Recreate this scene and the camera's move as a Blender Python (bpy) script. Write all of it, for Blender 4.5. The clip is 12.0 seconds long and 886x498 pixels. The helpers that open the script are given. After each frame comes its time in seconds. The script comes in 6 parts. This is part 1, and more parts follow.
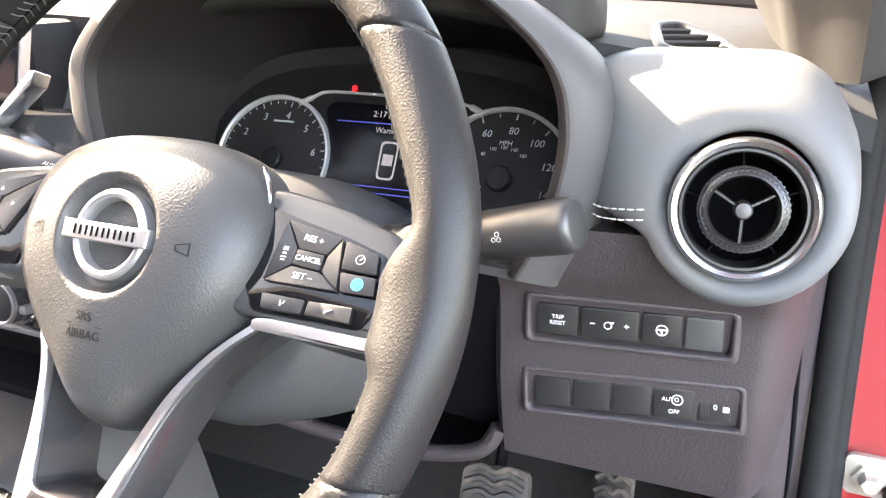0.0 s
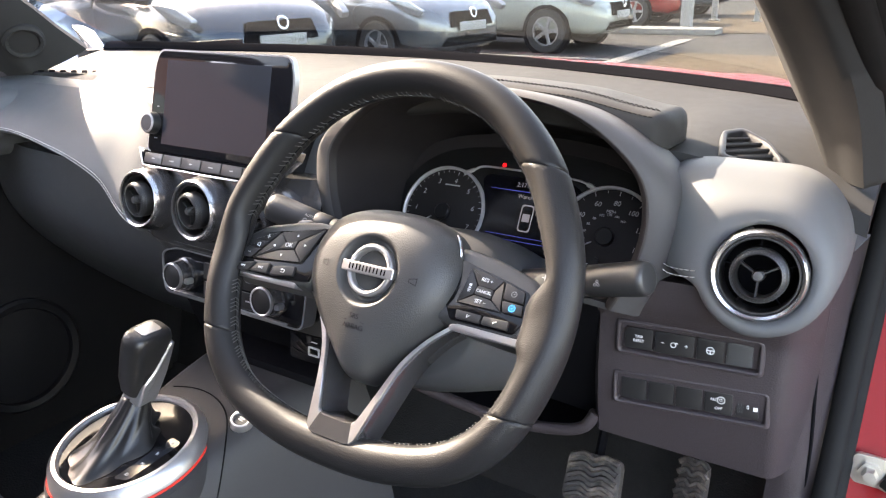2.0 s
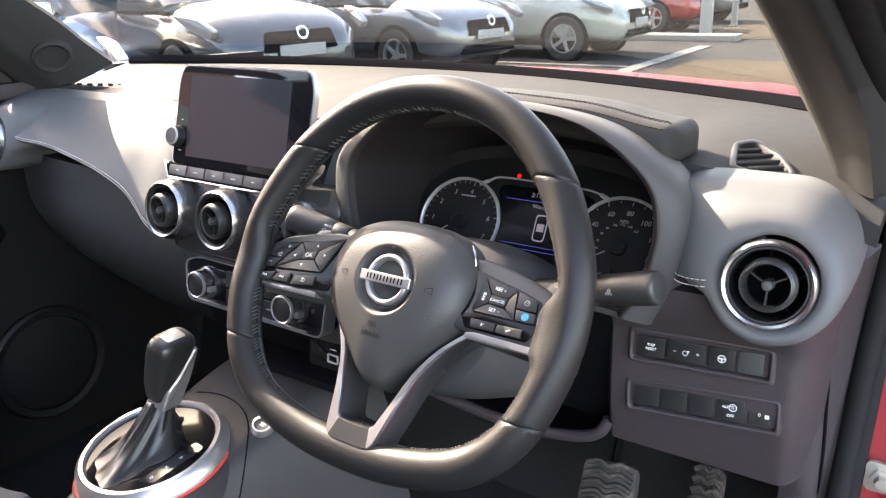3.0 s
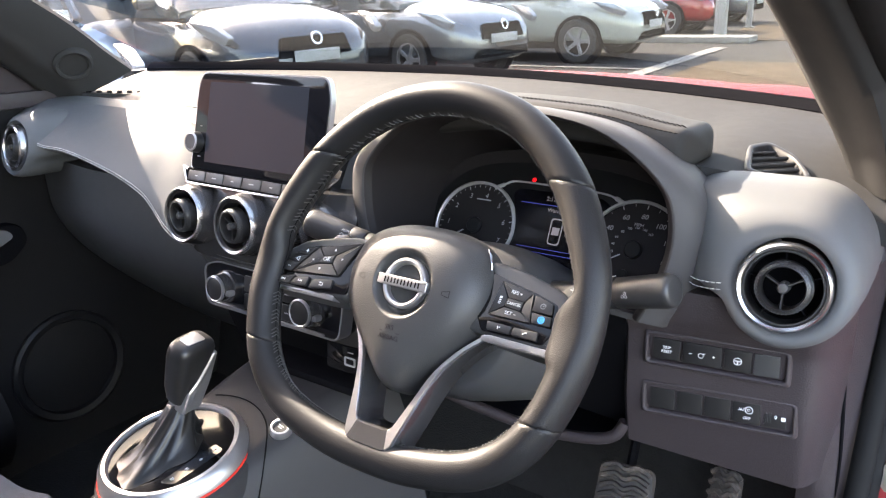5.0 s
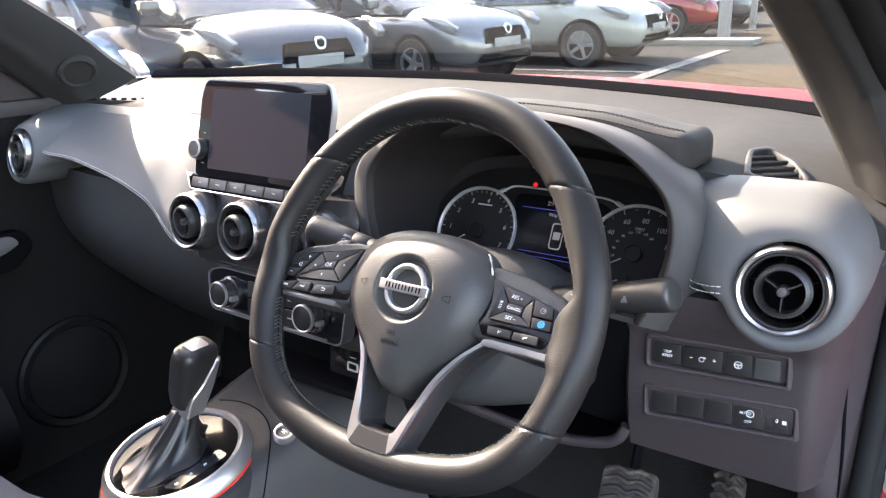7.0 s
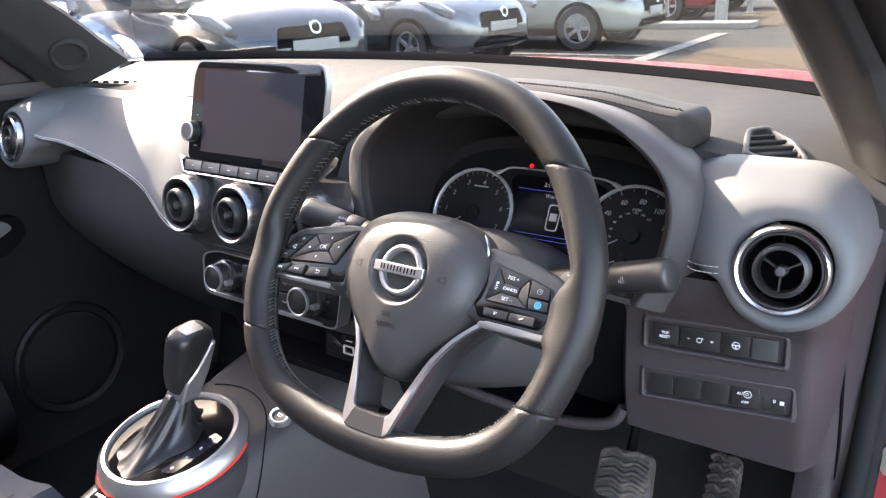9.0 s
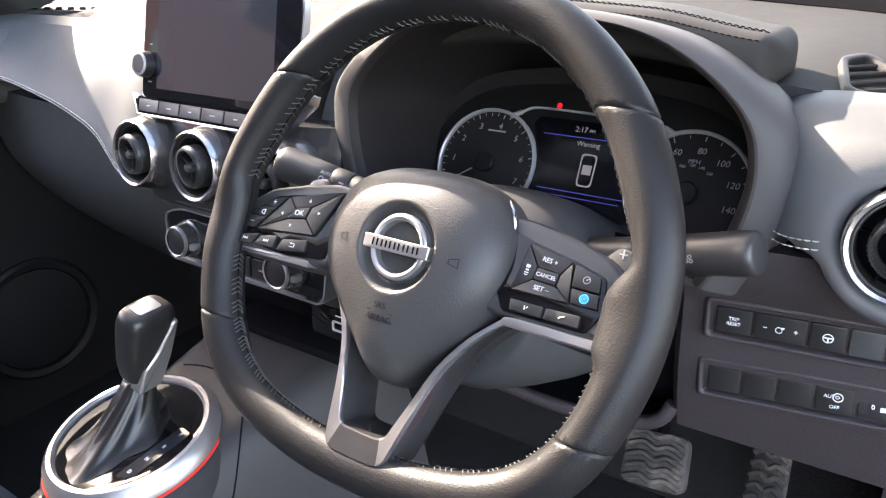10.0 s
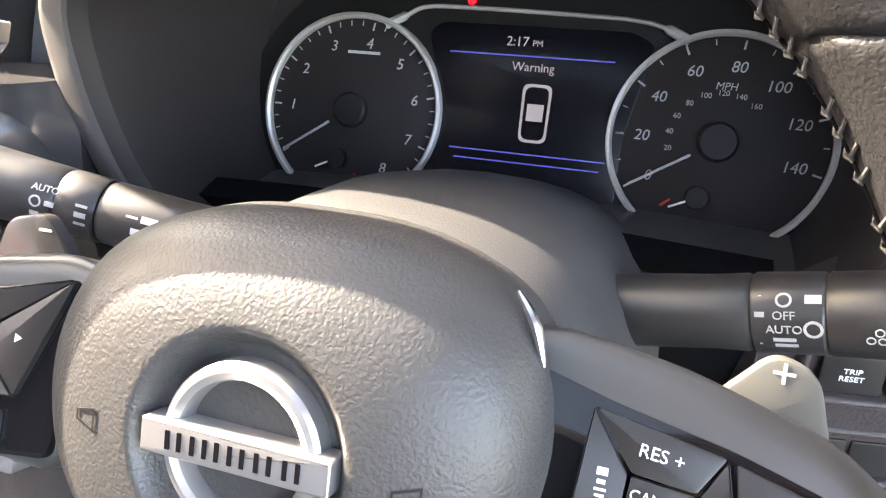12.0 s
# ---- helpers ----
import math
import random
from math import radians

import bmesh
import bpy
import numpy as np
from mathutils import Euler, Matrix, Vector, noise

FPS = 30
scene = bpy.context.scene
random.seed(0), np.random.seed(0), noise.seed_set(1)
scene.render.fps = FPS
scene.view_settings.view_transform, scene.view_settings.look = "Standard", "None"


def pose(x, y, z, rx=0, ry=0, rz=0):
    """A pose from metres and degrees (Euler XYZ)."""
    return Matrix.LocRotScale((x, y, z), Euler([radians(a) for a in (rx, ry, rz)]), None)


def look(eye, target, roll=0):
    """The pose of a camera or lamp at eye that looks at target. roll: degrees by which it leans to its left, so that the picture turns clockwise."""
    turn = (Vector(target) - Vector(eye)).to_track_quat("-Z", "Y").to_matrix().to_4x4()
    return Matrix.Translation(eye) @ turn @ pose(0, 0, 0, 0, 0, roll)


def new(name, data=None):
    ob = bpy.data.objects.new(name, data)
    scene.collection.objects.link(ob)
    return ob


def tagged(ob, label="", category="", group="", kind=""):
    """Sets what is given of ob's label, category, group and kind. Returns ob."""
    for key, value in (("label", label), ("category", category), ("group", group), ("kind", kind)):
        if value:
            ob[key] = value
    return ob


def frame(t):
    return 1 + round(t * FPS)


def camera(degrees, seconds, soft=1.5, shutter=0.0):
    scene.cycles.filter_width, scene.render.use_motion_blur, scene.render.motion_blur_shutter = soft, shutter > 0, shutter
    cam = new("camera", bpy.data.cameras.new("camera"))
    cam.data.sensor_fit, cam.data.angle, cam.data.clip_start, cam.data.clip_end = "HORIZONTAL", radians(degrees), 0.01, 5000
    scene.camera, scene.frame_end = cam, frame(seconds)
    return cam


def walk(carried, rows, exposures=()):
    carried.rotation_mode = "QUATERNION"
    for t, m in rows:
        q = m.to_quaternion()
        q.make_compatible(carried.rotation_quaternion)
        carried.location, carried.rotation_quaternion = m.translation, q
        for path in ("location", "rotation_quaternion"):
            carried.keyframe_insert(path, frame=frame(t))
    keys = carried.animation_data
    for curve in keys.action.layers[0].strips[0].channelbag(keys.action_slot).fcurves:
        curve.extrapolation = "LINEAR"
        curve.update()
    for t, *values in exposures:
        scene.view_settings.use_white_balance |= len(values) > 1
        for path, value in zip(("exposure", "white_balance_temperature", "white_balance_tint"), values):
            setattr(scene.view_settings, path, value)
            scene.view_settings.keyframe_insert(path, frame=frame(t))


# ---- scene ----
cam = camera(61.2, 12.0, soft=1.2)
PATH = [
    (0, (0.637, 0.182, 1.128), (-0.102, 1.909, 0.44), -0.3),
    (0.5, (0.663, 0.067, 1.191), (-0.191, 1.742, 0.508), 0.0),
    (1, (0.694, 0.024, 1.214), (-0.24, 1.659, 0.539), 0.0),
    (1.5, (0.713, -0.007, 1.22), (-0.272, 1.604, 0.56), -0.1),
    (2, (0.724, -0.026, 1.231), (-0.298, 1.565, 0.579), -0.4),
    (2.5, (0.732, -0.037, 1.236), (-0.311, 1.544, 0.595), -0.6),
    (3, (0.735, -0.038, 1.239), (-0.331, 1.531, 0.606), -0.9),
    (3.5, (0.736, -0.041, 1.241), (-0.341, 1.523, 0.614), -1.0),
    (5.5, (0.738, -0.045, 1.242), (-0.366, 1.503, 0.62), -1.6),
    (6, (0.74, -0.044, 1.243), (-0.368, 1.502, 0.625), -1.7),
    (6.5, (0.743, -0.046, 1.244), (-0.368, 1.5, 0.631), -1.8),
    (8.5, (0.738, -0.043, 1.241), (-0.369, 1.505, 0.625), -1.8),
    (9, (0.74, -0.041, 1.238), (-0.358, 1.5, 0.588), -2.0),
    (9.5, (0.733, -0.027, 1.237), (-0.355, 1.492, 0.523), -2.1),
    (10, (0.644, 0.082, 1.207), (-0.423, 1.57, 0.403), -2.3),
    (10.5, (0.503, 0.248, 1.179), (-0.508, 1.723, 0.283), -2.7),
    (11, (0.41, 0.334, 1.159), (-0.481, 1.826, 0.171), -3.0),
    (11.5, (0.416, 0.342, 1.148), (-0.309, 1.873, 0.084), -2.9),
    (12, (0.453, 0.329, 1.152), (-0.142, 1.892, 0.055), -3.0),
]
EXPOSURES = [(0, 5.51, 8700, 19), (0.5, 5.01, 8600, 19), (1.0, 4.66, 8450, 19), (1.5, 4.41, 8250, 20), (3.5, 4.36, 8250, 20), (5.5, 4.36, 8000, 20), (9.5, 4.36, 7800, 21), (10.5, 4.61, 8000, 21), (11.25, 5.06, 8350, 19), (12, 5.21, 8550, 19)]
walk(cam, [(t, look(eye, target, roll)) for t, eye, target, roll in PATH], EXPOSURES)

# ---------------------------------------------------------------- world and light
SLOPE = 1.7  # the forecourt rises gently ahead of the car
SUN_AZ, SUN_EL = -76.0, 34.5  # degrees; azimuth from +y towards +x


def sun_vector(az, el):
    a, e = radians(az), radians(el)
    return Vector((math.sin(a) * math.cos(e), math.cos(a) * math.cos(e), math.sin(e)))


world = bpy.data.worlds.new("sky")
scene.world = world
world.use_nodes = True
wn = world.node_tree
sky = wn.nodes.new("ShaderNodeTexSky")
sky.sky_type = "NISHITA"
sky.sun_disc = False
sky.sun_elevation, sky.sun_rotation = radians(SUN_EL), radians(SUN_AZ)
sky.air_density, sky.dust_density = 1.0, 2.0
wn.nodes["Background"].inputs["Strength"].default_value = 0.15
wn.links.new(sky.outputs[0], wn.nodes["Background"].inputs["Color"])

sun = new("sun", bpy.data.lights.new("sun", "SUN"))
sun.data.energy, sun.data.angle, sun.data.color = 1.75, radians(0.55), (0.99, 1.0, 0.93)
sun.matrix_world = look((0, 0, 5), Vector((0, 0, 5)) - sun_vector(SUN_AZ, SUN_EL))

# ---------------------------------------------------------------- materials
def material(name, color, rough=0.5, metal=0.0, vary=0.12, vary_scale=6.0, grain=0.0, grain_size=0.002, coat=0.0,
             spec=0.5, stain=0.0, stain_color=(0.3, 0.26, 0.2), wrinkle=0.0, emit=None, emit_power=0.0, per_object=0.0, rough_vary=0.1):
    m = bpy.data.materials.new(name)
    m.use_nodes = True
    nt = m.node_tree
    b = nt.nodes["Principled BSDF"]
    b.inputs["Roughness"].default_value, b.inputs["Metallic"].default_value = rough, metal
    b.inputs["Specular IOR Level"].default_value = spec
    b.inputs["Coat Weight"].default_value = coat
    b.inputs["Coat Roughness"].default_value = 0.05
    co = nt.nodes.new("ShaderNodeTexCoord")
    big = nt.nodes.new("ShaderNodeTexNoise")
    big.inputs["Scale"].default_value, big.inputs["Detail"].default_value = vary_scale, 5
    nt.links.new(co.outputs["Object"], big.inputs["Vector"])
    mix = nt.nodes.new("ShaderNodeMix")
    mix.data_type = "RGBA"
    mix.inputs["A"].default_value = (*[c * (1 - vary) for c in color], 1)
    mix.inputs["B"].default_value = (*[min(1, c * (1 + vary)) for c in color], 1)
    nt.links.new(big.outputs["Fac"], mix.inputs["Factor"])
    out = mix.outputs["Result"]
    if per_object:
        info = nt.nodes.new("ShaderNodeObjectInfo")
        hsv = nt.nodes.new("ShaderNodeHueSaturation")
        rng = nt.nodes.new("ShaderNodeMapRange")
        rng.inputs["To Min"].default_value, rng.inputs["To Max"].default_value = 1 - per_object, 1 + per_object
        nt.links.new(info.outputs["Random"], rng.inputs["Value"])
        nt.links.new(rng.outputs["Result"], hsv.inputs["Value"])
        nt.links.new(out, hsv.inputs["Color"])
        out = hsv.outputs["Color"]
    if stain:
        sn = nt.nodes.new("ShaderNodeTexNoise")
        sn.inputs["Scale"].default_value, sn.inputs["Detail"].default_value, sn.inputs["Roughness"].default_value = vary_scale * 4, 8, 0.7
        nt.links.new(co.outputs["Object"], sn.inputs["Vector"])
        rp = nt.nodes.new("ShaderNodeMapRange")
        rp.inputs["From Min"].default_value, rp.inputs["From Max"].default_value = 0.5, 0.72
        rp.inputs["To Max"].default_value = stain
        nt.links.new(sn.outputs["Fac"], rp.inputs["Value"])
        m2 = nt.nodes.new("ShaderNodeMix")
        m2.data_type = "RGBA"
        m2.inputs["B"].default_value = (*stain_color, 1)
        nt.links.new(rp.outputs["Result"], m2.inputs["Factor"])
        nt.links.new(out, m2.inputs["A"])
        out = m2.outputs["Result"]
    nt.links.new(out, b.inputs["Base Color"])
    if rough_vary:
        rr = nt.nodes.new("ShaderNodeMapRange")
        rr.inputs["To Min"].default_value, rr.inputs["To Max"].default_value = max(0, rough * (1 - rough_vary)), min(1, rough * (1 + rough_vary))
        rn = nt.nodes.new("ShaderNodeTexNoise")
        rn.inputs["Scale"].default_value, rn.inputs["Detail"].default_value = vary_scale * 9, 6
        nt.links.new(co.outputs["Object"], rn.inputs["Vector"])
        nt.links.new(rn.outputs["Fac"], rr.inputs["Value"])
        nt.links.new(rr.outputs["Result"], b.inputs["Roughness"])
    normal = None
    if grain:
        v = nt.nodes.new("ShaderNodeTexVoronoi")
        v.feature = "SMOOTH_F1"
        v.inputs["Scale"].default_value = 1 / grain_size
        wob = nt.nodes.new("ShaderNodeTexNoise")
        wob.inputs["Scale"].default_value = 0.6 / grain_size
        nt.links.new(co.outputs["Object"], wob.inputs["Vector"])
        add = nt.nodes.new("ShaderNodeMix")
        add.data_type = "RGBA"
        add.blend_type = "LINEAR_LIGHT"
        add.inputs["Factor"].default_value = grain_size * 0.8
        nt.links.new(co.outputs["Object"], add.inputs["A"])
        nt.links.new(wob.outputs["Color"], add.inputs["B"])
        nt.links.new(add.outputs["Result"], v.inputs["Vector"])
        bp = nt.nodes.new("ShaderNodeBump")
        bp.inputs["Strength"].default_value, bp.inputs["Distance"].default_value = grain, grain_size * 0.35
        nt.links.new(v.outputs["Distance"], bp.inputs["Height"])
        normal = bp
    if wrinkle:
        wv = nt.nodes.new("ShaderNodeTexNoise")
        wv.inputs["Scale"].default_value, wv.inputs["Detail"].default_value = 45, 4
        nt.links.new(co.outputs["Object"], wv.inputs["Vector"])
        b2 = nt.nodes.new("ShaderNodeBump")
        b2.inputs["Strength"].default_value, b2.inputs["Distance"].default_value = wrinkle, 0.004
        nt.links.new(wv.outputs["Fac"], b2.inputs["Height"])
        if normal:
            nt.links.new(normal.outputs["Normal"], b2.inputs["Normal"])
        normal = b2
    if normal:
        nt.links.new(normal.outputs["Normal"], b.inputs["Normal"])
    if emit:
        b.inputs["Emission Color"].default_value = (*emit, 1)
        b.inputs["Emission Strength"].default_value = emit_power
    return m


def glass_material(name, tint=(1, 1, 1), rough=0.0, clear=0.85, gloss=0.05):
    m = bpy.data.materials.new(name)
    m.use_nodes = True
    nt = m.node_tree
    out = nt.nodes["Material Output"]
    tr, gl, mx = (nt.nodes.new("ShaderNode" + k) for k in ("BsdfTransparent", "BsdfGlossy", "MixShader"))
    tr.inputs["Color"].default_value = (*[c * clear for c in tint], 1)
    gl.inputs["Roughness"].default_value = rough
    mx.inputs[0].default_value = gloss
    nt.links.new(tr.outputs[0], mx.inputs[1])
    nt.links.new(gl.outputs[0], mx.inputs[2])
    nt.links.new(mx.outputs[0], out.inputs["Surface"])
    return m


M_SOFT = material("soft_touch_grey", (0.088, 0.092, 0.096), 0.54, grain=0.3, grain_size=0.0009, spec=0.22)
M_DASHTOP = material("dash_top_plastic", (0.0265, 0.0268, 0.0278), 0.75, grain=0.4, grain_size=0.0009, spec=0.10)
M_PLASTIC = material("grained_charcoal_plastic", (0.0375, 0.0300, 0.0325), 0.45, grain=0.55, grain_size=0.0016, spec=0.36)
M_DARK = material("dark_plastic", (0.0070, 0.0066, 0.0070), 0.5, grain=0.3, grain_size=0.001, spec=0.25)
# Also serves as painted shade in hollows and under panels.
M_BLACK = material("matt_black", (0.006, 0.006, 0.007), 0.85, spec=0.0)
M_CAVITY = material("binnacle_lining", (0.01848, 0.01584, 0.0165), 0.55, spec=0.25, grain=0.2, grain_size=0.0008)
M_LEATHER = material("wheel_leather", (0.0122, 0.0119, 0.0124), 0.42, spec=0.24, grain=0.55, grain_size=0.0009, wrinkle=0.0)
M_LEATHER2 = material("smooth_leather", (0.0100, 0.0099, 0.0103), 0.40, spec=0.22, grain=0.45, grain_size=0.0009, wrinkle=0.0)
M_AIRBAG = material("airbag_grain", (0.03828, 0.03802, 0.03775), 0.42, grain=0.55, grain_size=0.0011, spec=0.36)
M_SATIN = material("satin_dark_plastic", (0.0396, 0.04026, 0.04092), 0.34, rough_vary=0.03)
M_BUTTON = material("button_black", (0.013, 0.0128, 0.0132), 0.36, grain=0.1, grain_size=0.0006)
M_GLOSS = material("gloss_black", (0.006, 0.006, 0.007), 0.05, spec=0.4, rough_vary=0.1)
M_CHROME = material("satin_chrome", (0.55, 0.55, 0.555), 0.24, metal=1.0, vary=0.01, rough_vary=0.03)
M_SILVER = material("silver_trim", (0.40, 0.395, 0.40), 0.34, metal=0.85, vary=0.01, rough_vary=0.03)
M_GUNMETAL = material("gunmetal_gloss", (0.11, 0.107, 0.11), 0.20, metal=0.75, vary=0.03, coat=0.3, rough_vary=0.04)
M_LOWER = material("lower_dash_plastic", (0.042, 0.0425, 0.044), 0.46, grain=0.3, grain_size=0.0009, spec=0.25)
M_HOOD = material("hood_soft_grey", (0.056, 0.0545, 0.056), 0.55, grain=0.3, grain_size=0.0009, spec=0.2)
M_STALK = material("stalk_plastic", (0.023, 0.0228, 0.0232), 0.38, grain=0.15, grain_size=0.0006)
M_SPOKE = material("spoke_metal", (0.50, 0.49, 0.495), 0.30, metal=0.95, vary=0.02, coat=0.2, rough_vary=0.05)
M_WHITE = material("white_print", (0.75, 0.75, 0.74), 0.5, vary=0.02)
M_GREY = material("grey_print", (0.35, 0.35, 0.35), 0.5, vary=0.02)
M_THREAD = material("grey_thread", (0.07, 0.069, 0.067), 0.75)
M_THREADL = material("light_thread", (0.5, 0.5, 0.48), 0.75)
M_RED = material("red_paint", (0.17, 0.003, 0.006), 0.45, spec=0.08, coat=0.03, vary=0.04, rough_vary=0.03)
M_REDLINE = material("red_trim_line", (0.6, 0.03, 0.02), 0.35)
M_CONSOLE = material("console_soft_grey", (0.0245, 0.024, 0.0258), 0.48, grain=0.3, grain_size=0.0009, spec=0.18)
M_DIALPRINT = material("dial_print", (0.33, 0.33, 0.33), 0.5, vary=0.02)
M_DIALMETAL = material("brushed_dial_metal", (0.42, 0.42, 0.425), 0.34, metal=0.85, vary=0.02, rough_vary=0.03)
M_DECK = material("deck_gunmetal", (0.060, 0.058, 0.062), 0.20, metal=0.7, coat=0.15, vary=0.03, rough_vary=0.04)
M_BRICK = material("brown_brickwork", (0.26, 0.12, 0.09), 0.9, vary=0.3, vary_scale=0.8, stain=0.3)
M_CUSHION = material("dark_cushion_leather", (0.03168, 0.03102, 0.03102), 0.6, grain=0.4, grain_size=0.001, spec=0.1)
M_RUBBER = material("black_rubber", (0.010, 0.010, 0.010), 0.7, vary=0.2, spec=0.12)
M_PILLAR = material("pillar_trim", (0.03432, 0.03392, 0.03406), 0.8, grain=0.3, grain_size=0.001, spec=0.1)
# Dark carpet taken to near black, with the footwell's shade in its colour.
M_CARPET = material("footwell_shade_carpet", (0.003, 0.003, 0.0034), 0.95, grain=1.0, grain_size=0.003)
M_FABRIC = material("dark_seat_cloth", (0.0924, 0.09504, 0.1003), 0.85, grain=0.8, grain_size=0.0015)
M_LINER = material("headliner_cloth", (0.0792, 0.0726, 0.06996), 0.9, grain=0.4, grain_size=0.002)
M_PEDAL = material("worn_pedal_rubber", (0.046, 0.040, 0.037), 0.6, stain=0.7, stain_color=(0.3, 0.24, 0.19), grain=0.5, grain_size=0.002)
M_STEEL = material("zinc_steel", (0.55, 0.52, 0.46), 0.4, metal=0.7, stain=0.3)
M_GLASS = glass_material("clear_glass", (0.97, 1.0, 0.98), clear=0.72, gloss=0.20)
M_CLUSTER = material("dial_face", (0.0175, 0.0150, 0.0155), 0.6, spec=0.15)
M_LCD = material("lcd_face", (0.004, 0.004, 0.006), 0.24, spec=0.2, rough_vary=0.02)
M_SCREEN = material("display_glass", (0.006, 0.006, 0.007), 0.06, spec=0.5, rough_vary=0.02)
M_ACTIVE = material("display_panel", (0.020, 0.023, 0.028), 0.08, spec=0.5, rough_vary=0.05)
M_TELL = material("red_lamp", (0.3, 0.0, 0.0), 0.5, emit=(1.0, 0.01, 0.015), emit_power=0.185)
M_BLUELINE = material("blue_lcd_line", (0.02, 0.03, 0.2), 0.5, emit=(0.06, 0.08, 0.5), emit_power=0.030)
M_LCDTEXT = material("lcd_text", (0.1, 0.1, 0.12), 0.5, emit=(0.55, 0.57, 0.66), emit_power=0.0145)
M_BLUEBTN = material("blue_symbol", (0.01, 0.3, 0.75), 0.4, emit=(0.0, 0.25, 0.7), emit_power=0.106)
M_RING = material("silver_painted_ring", (0.5, 0.49, 0.47), 0.36, metal=0.5, vary=0.03)
M_REDMARK = material("red_print", (0.5, 0.02, 0.02), 0.5)


# ---------------------------------------------------------------- mesh helpers
def thing(name, m=None, label="", category="", group="", kind=""):
    ob = new(name)
    ob.matrix_world = m if m is not None else Matrix()
    return tagged(ob, label, category, group, kind)


def mesh_object(name, bm, mat, parent=None, label="", smooth=True, angle=35):
    bmesh.ops.recalc_face_normals(bm, faces=bm.faces)
    me = bpy.data.meshes.new(name)
    bm.to_mesh(me)
    bm.free()
    if smooth:
        for p in me.polygons:
            p.use_smooth = True
        me.set_sharp_from_angle(angle=radians(angle))
    me.materials.append(mat)
    ob = new(name, me)
    if parent is not None:
        ob.parent = parent
    if label:
        ob["label"] = label
    return ob


def part(name, bm, mat, parent, label="", smooth=True, angle=35):
    return mesh_object(name, bm, mat, parent, label, smooth, angle)


def solid(name, bm, mat, label, category, kind="", group="", smooth=True, angle=35):
    return tagged(mesh_object(name, bm, mat, None, "", smooth, angle), label, category, group, kind)


def box(sx, sy, sz, at=(0, 0, 0), bevel=0.0, seg=2, m=None):
    bm = bmesh.new()
    bmesh.ops.create_cube(bm, size=1)
    bmesh.ops.scale(bm, vec=(sx, sy, sz), verts=bm.verts)
    if bevel:
        bmesh.ops.bevel(bm, geom=bm.edges[:], offset=bevel, segments=seg, affect="EDGES", profile=0.6)
    bmesh.ops.translate(bm, vec=at, verts=bm.verts)
    if m is not None:
        bmesh.ops.transform(bm, matrix=m, verts=bm.verts)
    return bm


def join(*parts):
    out = bmesh.new()
    for b in parts:
        me = bpy.data.meshes.new("tmp")
        b.to_mesh(me)
        b.free()
        out.from_mesh(me)
        bpy.data.meshes.remove(me)
    return out


def moved(bm, m):
    bmesh.ops.transform(bm, matrix=m, verts=bm.verts)
    return bm


def loft(rings, closed=True, caps=True):
    """Skin between rings of equal point counts."""
    bm = bmesh.new()
    rows = [[bm.verts.new(p) for p in r] for r in rings]
    n = len(rows[0])
    for a, b in zip(rows, rows[1:]):
        for i in range(n if closed else n - 1):
            j = (i + 1) % n
            bm.faces.new((a[i], a[j], b[j], b[i]))
    if caps and closed:
        bm.faces.new(rows[0][::-1])
        bm.faces.new(rows[-1])
    return bm


def sheet(fn, nu, nv, thick=0.0, away=(0, 0, -1)):
    """A grid of points fn(u, v), u and v from 0 to 1, given a back by thick metres along away."""
    g = [[Vector(fn(i / nu, j / nv)) for j in range(nv + 1)] for i in range(nu + 1)]
    bm = bmesh.new()
    top = [[bm.verts.new(p) for p in r] for r in g]
    for i in range(nu):
        for j in range(nv):
            bm.faces.new((top[i][j], top[i + 1][j], top[i + 1][j + 1], top[i][j + 1]))
    if thick:
        d = Vector(away).normalized() * thick
        low = [[bm.verts.new(p + d) for p in r] for r in g]
        for i in range(nu):
            for j in range(nv):
                bm.faces.new((low[i][j], low[i][j + 1], low[i + 1][j + 1], low[i + 1][j]))
        edge = [(i, 0) for i in range(nu)] + [(nu, j) for j in range(nv)] + [(i, nv) for i in range(nu, 0, -1)] + [(0, j) for j in range(nv, 0, -1)]
        for k, (i, j) in enumerate(edge):
            i2, j2 = edge[(k + 1) % len(edge)]
            bm.faces.new((top[i][j], low[i][j], low[i2][j2], top[i2][j2]))
    return bm


def lathe(profile, seg=48, m=None, arc=2 * math.pi):
    """Revolve (radius, height) points about z."""
    bm = bmesh.new()
    full = abs(arc - 2 * math.pi) < 1e-6
    n = seg if full else seg + 1
    rows = []
    for r, h in profile:
        if r < 1e-6:
            rows.append([bm.verts.new((0, 0, h))])
        else:
            rows.append([bm.verts.new((r * math.cos(arc * k / seg), r * math.sin(arc * k / seg), h)) for k in range(n)])
    for a, b in zip(rows, rows[1:]):
        for k in range(seg):
            j = (k + 1) % n
            q = [a[k % len(a)], a[j % len(a)], b[j % len(b)], b[k % len(b)]]
            q = list(dict.fromkeys(q))
            if len(q) > 2:
                bm.faces.new(q)
    if m is not None:
        bmesh.ops.transform(bm, matrix=m, verts=bm.verts)
    return bm


